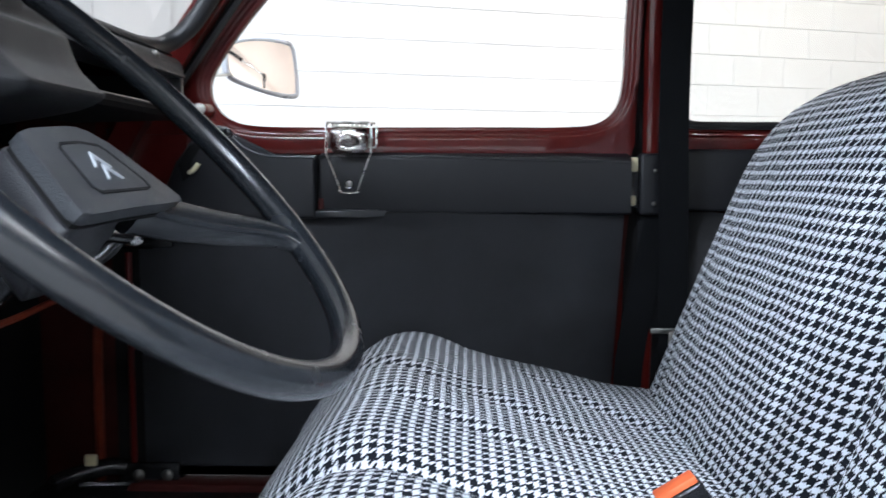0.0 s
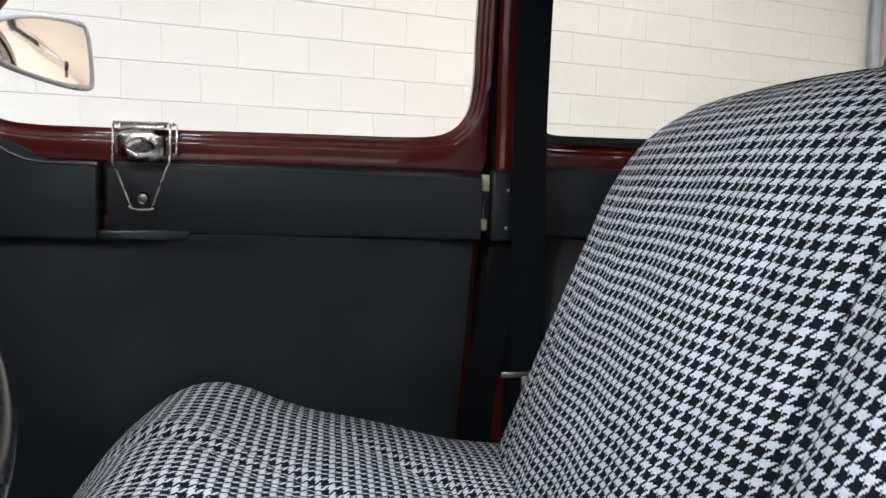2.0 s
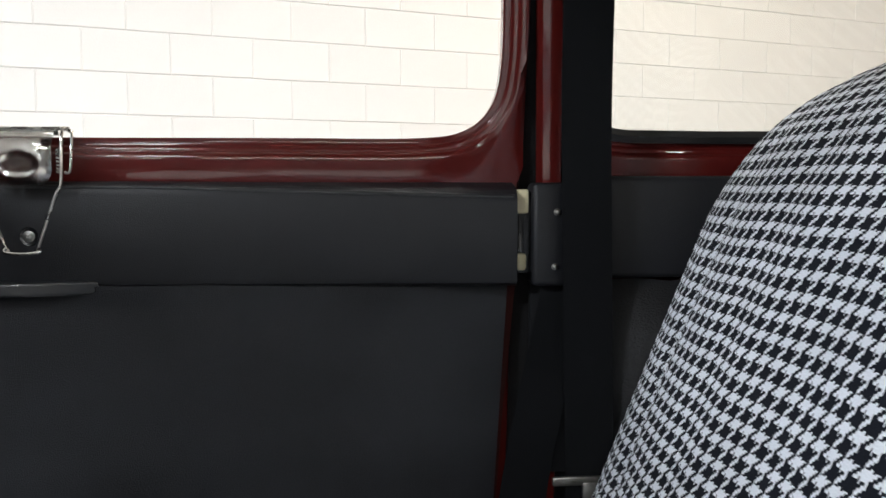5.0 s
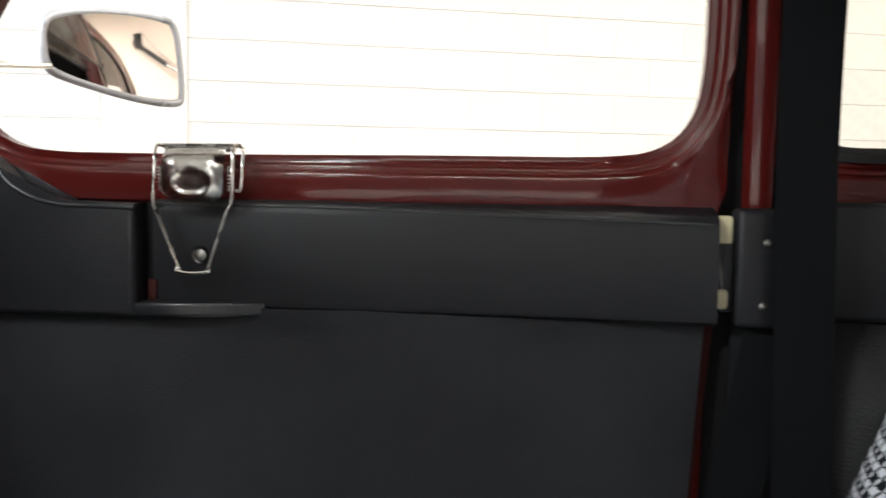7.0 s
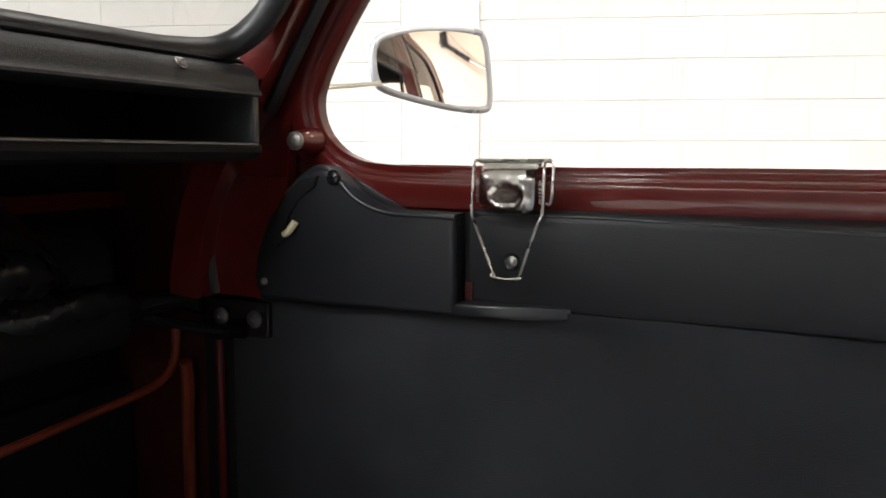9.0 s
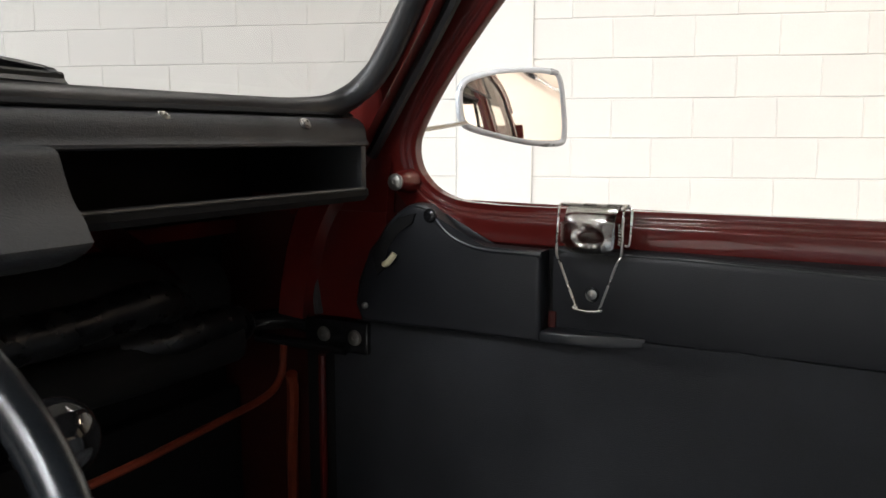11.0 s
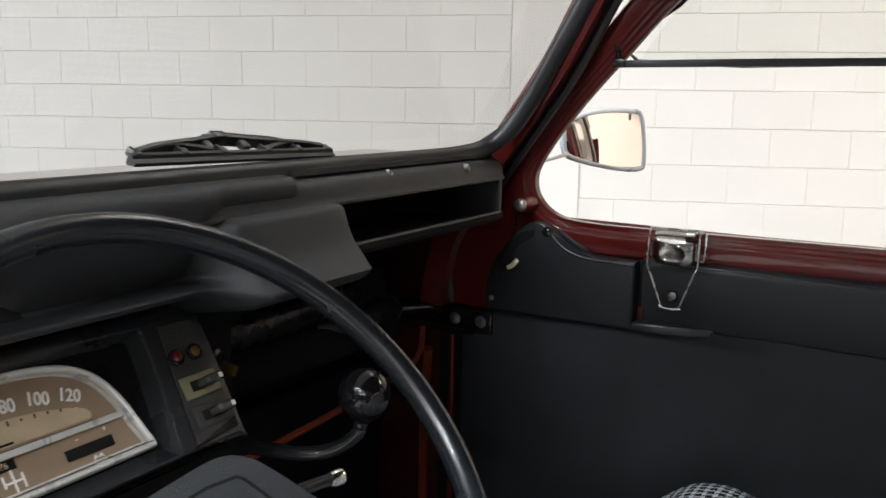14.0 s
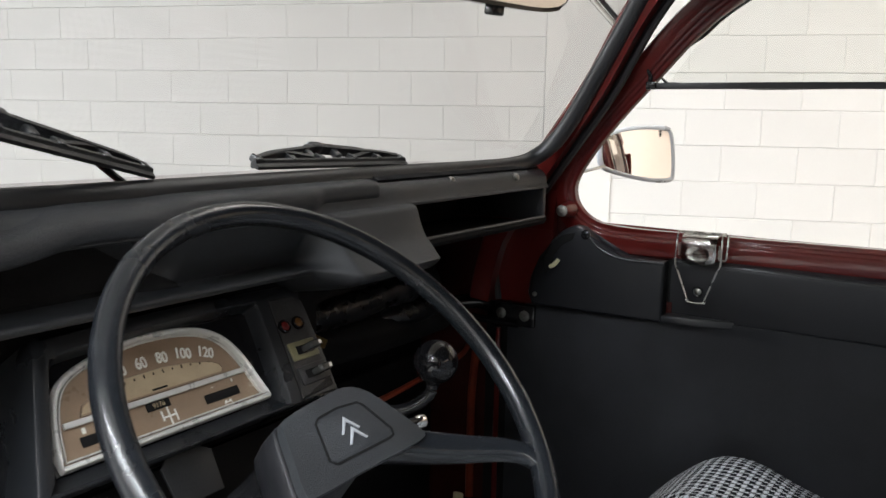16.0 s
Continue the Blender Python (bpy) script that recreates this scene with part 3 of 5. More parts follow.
for hand in (1, -1):
    line = smooth_line(mirrored(A_LINE, hand), 5)
    part("windscreen_pillar", sweep(line, [(-0.030, -0.022), (0.010, -0.026), (0.016, -0.020), (0.018, 0.006), (0.010, 0.022), (-0.030, 0.022)] if hand > 0 else [(-0.018, 0.006), (-0.016, -0.020), (-0.010, -0.026), (0.030, -0.022), (0.030, 0.022), (-0.010, 0.022)], (0, hand, 0)), M["red"], car, "dark red windscreen pillar")
    groove = [(x + 0.036, y + 0.004, z - 0.012) for x, y, z in A_LINE[3:]]
    part("door_seal", tube(mirrored(groove, hand), 0.0085, 8, 5), M["rubber"], car, "black rubber door seal")
    seal = [(-0.308, -0.09, 1.121), (-0.308, 0.30, 1.121), (-0.305, 0.42, 1.123), (-0.290, 0.476, 1.132), (-0.257, 0.500, 1.162), (-0.219, 0.501, 1.211), (-0.172, 0.488, 1.281), (-0.099, 0.466, 1.391), (-0.06, 0.44, 1.45), (-0.04, 0.38, 1.475), (-0.036, -0.09, 1.48)]
    part("windscreen_seal", tube(mirrored(seal, hand), 0.0155, 12, 6), M["rubber"], car, "black rubber windscreen seal")

screen_bm = bmesh.new()
screen_bm.faces.new([screen_bm.verts.new((-0.306 + 0.70 * (z - 1.126), y, z)) for y, z in ((-0.69, 1.126), (0.505, 1.126), (0.528, 1.2), (0.492, 1.40), (0.42, 1.48), (-0.60, 1.48), (-0.672, 1.40), (-0.708, 1.2))])
screen = part("windscreen", screen_bm, M["screen"], car, "flat clear windscreen", smooth=False)
screen.visible_shadow = False

# Floor pan, bulkhead, sills, roof.
part("floor_pan", span((-0.62, -0.81, 0.30), (1.75, 0.632, 0.33), 0.008), M["rubber"], car, "black rubber covered floor")
part("bulkhead", span((-0.64, -0.83, 0.30), (-0.62, 0.655, 1.10), 0.004), M["dark"], car, "matt black bulkhead")
part("cowl_panel", span((-0.64, -0.82, 1.09), (-0.30, 0.64, 1.112), 0.006), M["red"], car)
for hand in (1, -1):
    part("kick_panel", span((-0.63, across(0.626, hand) - 0.009, 0.33), (-0.40, across(0.626, hand) + 0.009, 1.09), 0.004), M["red_shaded"], car, "dark red footwell side, shade put into its colour")
    part("door_sill", span((-0.42, across(0.60, hand) - 0.03, 0.30), (1.55, across(0.60, hand) + 0.03, 0.345), 0.01), M["red_shaded"], car)
roof_rows = []
for k in range(13):
    x = 0.0 + 1.75 * k / 12
    crown = 1.505 + 0.055 * math.sin(math.pi * (0.18 + 0.6 * k / 12)) - 0.10 * max(0, (x - 1.1) / 0.65) ** 2
    roof_rows.append([(x - 0.05 + 0.04 * abs(j / 8) ** 2, MIDDLE + 0.56 * j / 8, crown - 0.075 * abs(j / 8) ** 3) for j in range(-8, 9)])
roof_bm = grid(roof_rows)
bmesh.ops.solidify(roof_bm, geom=list(roof_bm.faces), thickness=0.012)
part("roof", roof_bm, M["webbing"], car, "black fabric roll-back roof")
for hand in (1, -1):
    part("roof_rail", tube(mirrored([(-0.06, 0.445, 1.475), (0.2, 0.485, 1.475), (0.6, 0.49, 1.48), (1.2, 0.485, 1.46), (1.7, 0.46, 1.36)], hand), 0.028, 10, 5), M["red"], car)
part("header_rail", tube([(-0.045, -0.64, 1.475), (-0.03, -0.3, 1.492), (-0.03, 0.12, 1.492), (-0.045, 0.46, 1.475)], 0.024, 10, 5), M["red"], car)

# Middle pillars with their black cover plate and the red edges beside the door gap.
for hand in (1, -1):
    low = [(0.532, 0.632, 0.42), (0.540, 0.632, 0.80), (0.541, 0.630, 0.99), (0.533, 0.594, 1.14), (0.527, 0.555, 1.29), (0.522, 0.515, 1.44), (0.522, 0.49, 1.48)]
    part("middle_pillar", sweep(smooth_line(mirrored([(x + 0.007, y, z) for x, y, z in low], hand), 4), [(-0.0145, -0.018), (-0.010, -0.026), (-0.003, -0.028), (0.003, -0.028), (0.010, -0.026), (0.0145, -0.018), (0.0145, 0.018), (-0.0145, 0.018)], (0, hand, 0)), M["red"], car, "dark red middle pillar")
    cover = [(x + 0.036, y, z) for x, y, z in low]
    part("pillar_cover", sweep(smooth_line(mirrored(cover, hand), 4), [(-0.018, -0.022), (0.018, -0.022), (0.024, -0.012), (0.024, 0.018), (-0.018, 0.018)], (0, hand, 0)), M["matt"], car, "black pillar cover")
    gap = [(0.518, 0.630, 0.42), (0.527, 0.630, 0.80), (0.527, 0.628, 0.99), (0.524, 0.594, 1.14), (0.521, 0.556, 1.29), (0.517, 0.519, 1.43)]
    part("gap_seal", sweep(smooth_line(mirrored(gap, hand), 4), [(-0.020, -0.004), (-0.006, -0.009), (0.006, -0.009), (0.020, -0.004), (0.020, 0.004), (-0.020, 0.004)], (0, hand, 0)), M["dark"], car, "black rubber door gap seal")
    lo, hi = sorted((across(0.596, hand), across(0.603, hand)))
    part("pillar_trim", span((0.523, lo, 0.635), (0.600, hi, 0.850), 0.002), M["matt"], car, "black strip on the lower middle pillar")
plate_bm = span((0.522, 0.574, 0.845), (0.562, 0.612, 0.955), 0.006, 3)
plate = part("striker_cover", plate_bm, M["plastic"], car, "black plastic striker cover with two screws")
screw(plate, (0.548, 0.575, 0.924), (0, -1, 0), 0.0032)
screw(plate, (0.546, 0.575, 0.866), (0, -1, 0), 0.0032)

for hand in (1, -1):
    part("hinge_pillar", span((-0.445, across(0.601, hand) - 0.015, 0.836), (-0.290, across(0.601, hand) + 0.015, 0.990), 0.003), M["red"], car, "dark red hinge pillar")
    # A black strip draws the shadow gap on the pillar.
    part("pillar_gap_shade", tube(mirrored([(-0.431, 0.5865, 1.0), (-0.420, 0.5865, 0.92), (-0.407, 0.5865, 0.838)], hand), 0.0075, 8, 4), M["rubber"], car, "black strip for the shadow gap down the hinge pillar")
    part("hinge_pillar_foot", span((-0.445, across(0.616, hand) - 0.014, 0.33), (-0.322, across(0.616, hand) + 0.014, 0.80), 0.006), M["dark"], car, "matt black lower part of the hinge pillar")
    part("pillar_skin", span((-0.66, across(0.648, hand) - 0.012, 0.33), (-0.362, across(0.648, hand) + 0.012, 1.08), 0.006), M["red"], car)
    part("pillar_skin", span((0.495, across(0.652, hand) - 0.010, 0.40), (0.62, across(0.652, hand) + 0.010, 1.0), 0.006), M["red"], car)

for hand in (1, -1):
    lo, hi = sorted((across(0.5885, hand), across(0.606, hand)))
    part("pillar_gusset", prism([(-0.46, 0.98), (-0.29, 0.98), (-0.287, 1.06), (-0.272, 1.11), (-0.30, 1.15), (-0.36, 1.13), (-0.46, 1.10)], lo, hi, 0.003, AX), M["red"], car, "dark red pillar gusset")

# Rear door with its glazed window.
REAR_WINDOW = [(0.68, 1.008), (0.85, 1.008), (1.0, 1.008), (1.10, 1.02), (1.15, 1.07), (1.17, 1.2), (1.14, 1.36), (1.04, 1.42), (0.85, 1.44), (0.66, 1.43), (0.605, 1.38), (0.592, 1.25), (0.590, 1.12), (0.592, 1.045), (0.610, 1.013)]


def rear_door(hand):
    ob = thing("rear_door", (0.88, across(0.61, hand), 0.42), "closed dark red rear car door with black trim and glazed window", "car door", "rear doors of the car")
    part("window_frame", frame_ring(REAR_WINDOW, [(a + 0.006, c) for a, c in DOOR_PROFILE[:-3]] + [(0.052, 0.006), (0.055, -0.012)], hand), M["red"], ob)
    part("window_rubber", frame_ring(REAR_WINDOW, [(-0.004, -0.004), (-0.004, 0.005), (0.003, 0.012), (0.010, 0.012), (0.010, -0.004)], hand), M["rubber"], ob, "black rubber window seal")
    pane(REAR_WINDOW, "pane", M["glass"], ob, -0.001, hand)
    part("outer_skin", span((0.602, across(0.648, hand) - 0.012, 0.40), (1.22, across(0.648, hand) + 0.012, 1.0), 0.006), M["red"], ob)
    part("inner_skin", span((0.59, across(0.622, hand) - 0.010, 0.42), (1.2, across(0.622, hand) + 0.010, 0.985), 0.004), M["red_shaded"], ob)
    part("trim_panel", span((0.575, across(0.595, hand) - 0.012, 0.852), (1.19, across(0.595, hand) + 0.012, 0.962), 0.006, 3), M["plastic"], ob, "black plastic trim panel")
    rows = []
    for k in range(17):
        x = 0.605 + 0.58 * k / 16
        rows.append([(x, across(0.590 - 0.055 * math.sin(math.pi * min(1, j / 12)) ** 0.5 * min(1, (k + 0.8) / 2.5), hand), 0.850 - 0.42 * j / 12 + 0.003 * math.sin(9 * k + j)) for j in range(13)])
    bm = grid(rows)
    bmesh.ops.solidify(bm, geom=list(bm.faces), thickness=0.01)
    part("padded_panel", bm, M["leather"], ob, "black leatherette padded lower panel")
    return ob


rear_door(1)
rear_door(-1)

# ---- dashboard ----
dashboard = thing("dashboard", (-0.30, 0.0, 1.0), "black moulded plastic dashboard with an open shelf under the windscreen", "dashboard")


def along_y(profile, y0, y1, n=2):
    """A closed profile in x and z, drawn out along y."""
    rows = [[(x, y0 + (y1 - y0) * k / (n - 1), z) for x, z in profile] for k in range(n)]
    bm = grid(rows, True)
    bm.verts.ensure_lookup_table()
    m = len(profile)
    bm.faces.new(bm.verts[:m])
    bm.faces.new(bm.verts[-m:][::-1])
    return bm


part("top_rail", along_y([(-0.34, 1.112), (-0.322, 1.120), (-0.302, 1.1195), (-0.291, 1.1175), (-0.281, 1.1135), (-0.274, 1.1075), (-0.2705, 1.100), (-0.2700, 1.093), (-0.2685, 1.088), (-0.2655, 1.085), (-0.2655, 1.082), (-0.269, 1.080), (-0.28, 1.080), (-0.34, 1.080)], -0.74, 0.508), M["dash"], dashboard, "charcoal plastic rail below the windscreen")
part("rail_lip", along_y([(-0.320, 1.1205), (-0.295, 1.1205), (-0.2845, 1.1165), (-0.2830, 1.1185), (-0.292, 1.1235), (-0.320, 1.1240)], 0.0, 0.500), M["dark"], dashboard, "black strip under the windscreen seal")
screw(dashboard, (-0.272, 0.389, 1.107), (0.8, 0, 0.6), 0.0055, "bright screw")
screw(dashboard, (-0.280, 0.187, 1.110), (0.8, 0, 0.6), 0.0055, "bright screw")
part("shelf", along_y([(-0.46, 1.006), (-0.29, 1.010), (-0.273, 1.012), (-0.267, 1.019), (-0.2675, 1.027), (-0.2725, 1.0300), (-0.2785, 1.0285), (-0.282, 1.018), (-0.46, 1.012)], 0.06, 0.508), M["dark"], dashboard, "open parcel shelf")
part("shelf_bead", tube([(-0.2690, 0.062, 1.0275), (-0.2690, 0.30, 1.0275), (-0.2690, 0.500, 1.0275)], 0.0026, 8, 1), M["satin"], dashboard, "thin shiny edge of the shelf")
part("shelf_end", span((-0.46, 0.496, 1.018), (-0.269, 0.508, 1.084), 0.003), M["dash"], dashboard)
part("shelf_back", span((-0.47, 0.0, 1.01), (-0.46, 0.51, 1.10), 0.002), M["dark"], dashboard)


def cowl():
    """The driver's hood: a hollow towards the door, a thick top slab, then a shoulder and a slanted block."""
    hollow = [(-0.310, 1.121), (-0.282, 1.118), (-0.266, 1.110), (-0.258, 1.100), (-0.258, 1.090), (-0.268, 1.083), (-0.300, 1.080), (-0.345, 1.075), (-0.385, 1.050), (-0.345, 1.024), (-0.300, 1.020), (-0.268, 1.020), (-0.265, 1.015), (-0.278, 1.009), (-0.34, 1.006)]
    droop = [(x + (0.006 if 1 < k < 6 else 0), z - 0.012 if 0 < k < 6 else z) for k, (x, z) in enumerate(hollow)]
    slab = [(-0.310, 1.122), (-0.284, 1.121), (-0.268, 1.117), (-0.261, 1.108), (-0.262, 1.096), (-0.267, 1.083), (-0.275, 1.070), (-0.283, 1.057), (-0.291, 1.044), (-0.298, 1.030), (-0.300, 1.021), (-0.268, 1.019), (-0.265, 1.015), (-0.278, 1.009), (-0.34, 1.006)]
    block = [(-0.264, 1.0845), (-0.2535, 1.080), (-0.2495, 1.071), (-0.245, 1.058), (-0.235, 1.038), (-0.214, 1.019), (-0.206, 1.009), (-0.235, 0.993), (-0.34, 0.975)]
    step = [(-0.310, 1.122), (-0.284, 1.121), (-0.271, 1.117), (-0.267, 1.108), (-0.270, 1.097), (-0.275, 1.088)] + block
    flat_end = [(-0.310, 1.118), (-0.298, 1.115), (-0.290, 1.109), (-0.284, 1.102), (-0.280, 1.095), (-0.277, 1.088)] + block
    stops = [(-0.74, droop), (-0.56, droop), (-0.46, hollow), (-0.40, hollow), (-0.335, slab), (-0.235, slab), (-0.160, slab), (-0.125, step), (-0.020, step), (0.008, flat_end), (0.030, flat_end)]
    rows = []
    for (y0, p0), (y1, p1) in zip(stops, stops[1:]):
        n = 8 if p0 is not p1 else 3
        for k in range(n):
            t = k / n
            e = t * t * (3 - 2 * t)
            line = [(a[0] + (b[0] - a[0]) * e, a[1] + (b[1] - a[1]) * e) for a, b in zip(p0, p1)]
            rows.append([(q.x, y0 + (y1 - y0) * t, q.y) for q in smooth_line([(x, z, 0) for x, z in line], 3)])
    last = smooth_line([(x, z, 0) for x, z in flat_end], 3)
    for grow in (0.5, 1.0):
        rows.append([(q.x - 0.003 * grow * grow, 0.032 + grow * max(-0.002, 0.022 - 0.026 * max(0.0, (-0.262 - q.x)) / 0.02 * (q.y > 1.02) - 0.010 * max(0.0, 1.03 - q.y) / 0.02), q.y) for q in last])
    m = len(rows[0])
    bm = grid(rows, True)
    bm.verts.ensure_lookup_table()
    bm.faces.new(bm.verts[:m])
    bm.faces.new(bm.verts[-m:][::-1])
    # The hollow is a piece of its own, so its shade can be put in as black.
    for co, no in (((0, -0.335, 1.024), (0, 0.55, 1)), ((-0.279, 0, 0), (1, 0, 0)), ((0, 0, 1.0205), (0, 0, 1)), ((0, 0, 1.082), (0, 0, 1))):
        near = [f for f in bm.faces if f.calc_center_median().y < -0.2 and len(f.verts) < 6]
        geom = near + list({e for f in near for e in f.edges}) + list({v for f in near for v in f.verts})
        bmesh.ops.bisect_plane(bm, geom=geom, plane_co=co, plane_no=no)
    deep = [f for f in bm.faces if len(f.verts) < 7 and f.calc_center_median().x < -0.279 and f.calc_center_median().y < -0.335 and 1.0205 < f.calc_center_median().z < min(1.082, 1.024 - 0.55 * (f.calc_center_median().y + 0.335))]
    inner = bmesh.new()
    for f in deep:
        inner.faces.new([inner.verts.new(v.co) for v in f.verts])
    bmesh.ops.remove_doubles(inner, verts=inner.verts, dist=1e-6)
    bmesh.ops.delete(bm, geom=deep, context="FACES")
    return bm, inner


hood_bm, recess_bm = cowl()
part("instrument_hood", hood_bm, M["dash"], dashboard, "charcoal grained hood over the instruments", crease=60)
part("hood_recess", recess_bm, M["dark"], dashboard, "hollow under the hood, its shade put in as black", crease=60)
part("under_panel", span((-0.44, -0.74, 0.80), (-0.42, 0.03, 1.0), 0.004), M["dark"], dashboard)
duct = [(-0.555, -0.70, 0.90), (-0.555, 0.0, 0.90), (-0.555, 0.30, 0.885), (-0.555, 0.50, 0.865)]
part("heater_duct", tube(duct, 0.06, 14, 6), M["dark"], dashboard, "matt black heater duct")
part("heater_duct", tube([(-0.55, 0.1, 0.80), (-0.52, 0.32, 0.80), (-0.50, 0.50, 0.81)], 0.035, 12, 6), M["dark"], dashboard)
def heater_hose(points, radius):
    """A crinkled hose: its girth swells and narrows along the line."""
    line, rows = smooth_line(points, 16), []
    for k, p in enumerate(line):
        t = (line[min(k + 1, len(line) - 1)] - line[max(k - 1, 0)]).normalized()
        u = t.cross(Vector((0, 0, 1))).normalized()
        v = u.cross(t)
        r = radius + 0.0006 * math.sin(0.9 * k) + 0.0022 * math.sin(0.19 * k)
        rows.append([p + (u * math.cos(a) + v * math.sin(a)) * r for a in [2 * math.pi * j / 18 for j in range(18)]])
    part("heater_hose", grid(rows, True), M["hose"], dashboard, "shiny black heater hose")


heater_hose([(-0.52, 0.08, 0.870), (-0.495, 0.22, 0.876), (-0.492, 0.31, 0.884), (-0.495, 0.37, 0.884), (-0.53, 0.45, 0.85)], 0.027)
heater_hose([(-0.53, 0.33, 0.825), (-0.495, 0.40, 0.832), (-0.492, 0.47, 0.836), (-0.51, 0.53, 0.82)], 0.025)
part("red_brace", span((-0.60, 0.12, 0.944), (-0.580, 0.61, 0.968), 0.003), M["red"], dashboard)
# Footwell flange: a red rolled edge that runs across and turns down.
flange = [(-0.452, 0.00, 0.701), (-0.450, 0.07, 0.703), (-0.450, 0.27, 0.708), (-0.450, 0.42, 0.718), (-0.452, 0.50, 0.723), (-0.455, 0.540, 0.732), (-0.457, 0.560, 0.752), (-0.458, 0.566, 0.79)]
part("footwell_flange", tube(flange, 0.0055, 8, 6), M["red_lifted"], car, "orange-red rolled footwell edge, light put into its colour")
part("footwell_flange", tube([(-0.452, 0.575, 0.745), (-0.458, 0.585, 0.715), (-0.474, 0.600, 0.62), (-0.480, 0.608, 0.50), (-0.482, 0.612, 0.335)], 0.009, 8, 5), M["red_lifted"], car)
part("footwell_flange", tube([(-0.408, 0.592, 0.775), (-0.410, 0.594, 0.62), (-0.412, 0.596, 0.335)], 0.006, 8, 3), M["red"], car)
# The toe board's black carries the shade of the footwell.
part("toe_board", span((-0.615, -0.79, 0.33), (-0.585, 0.615, 0.70), 0.01), M["dark"], car, "toe board, footwell shade put in as black")


# Door check links.
def door_check(z):
    check = thing("door_check", (-0.40, 0.585, z), "black pressed steel door check link with two bolts", "door check", "door check links")
    part("plate", span((-0.435, 0.588, z - 0.024), (-0.325, 0.600, z + 0.023), 0.004), M["gloss_black"], check)
    part("arm", tube([(-0.36, 0.585, z - 0.018), (-0.43, 0.578, z - 0.016), (-0.50, 0.555, z - 0.008)], 0.008, 8, 4), M["gloss_black"], check)
    part("arm", tube([(-0.42, 0.58, z + 0.017), (-0.45, 0.572, z + 0.022), (-0.50, 0.550, z + 0.014), (-0.53, 0.52, z + 0.007)], 0.016, 10, 4), M["gloss_black"], check)
    if z < 0.5:
        part("bush", span((-0.485, 0.545, z + 0.030), (-0.462, 0.556, z + 0.052), 0.004), M["cream"], check, "aged cream bush")
    screw(check, (-0.401, 0.588, z), (0, -1, 0), 0.0085)
    screw(check, (-0.347, 0.588, z), (0, -1, 0), 0.0085)


door_check(0.808)
door_check(0.355)

# ---- seats ----
def set_weave(me, uvs):
    layer = me.uv_layers.new(name="weave")
    for loop in me.loops:
        layer.data[loop.index].uv = uvs[loop.vertex_index]


def cloth_part(name, rows, uv_rows, parent, label):
    """A closed stack of rings with its weave laid on in metres."""
    at = root_of(parent).location
    verts, faces, uvs = [], [], []
    n = len(rows[0])
    for r, u in zip(rows, uv_rows):
        verts += [tuple(Vector(p) - at) for p in r]
        uvs += u
    for k in range(len(rows) - 1):
        for j in range(n - 1):
            a = k * n + j
            faces.append((a, a + 1, a + n + 1, a + n))
    faces.append(tuple(range(n - 1)))
    faces.append(tuple(range((len(rows) - 1) * n, len(rows) * n - 1))[::-1])
    me = bpy.data.meshes.new(name)
    me.from_pydata(verts, [], faces)
    set_weave(me, uvs)
    me.materials.append(M["cloth"])
    bm = bmesh.new()
    bm.from_mesh(me)
    bmesh.ops.recalc_face_normals(bm, faces=bm.faces)
    bm.to_mesh(me)
    bm.free()
    me.shade_smooth()
    ob = new(name, me)
    ob.parent = parent
    ob["label"] = label
    return ob


def super_ring(n, p):
    out = []
    for k in range(n + 1):
        a = 2 * math.pi * k / n - math.pi
        c, s = math.cos(a), math.sin(a)
        out.append((math.copysign(abs(c) ** (2 / p), c), math.copysign(abs(s) ** (2 / p), s)))
    return out


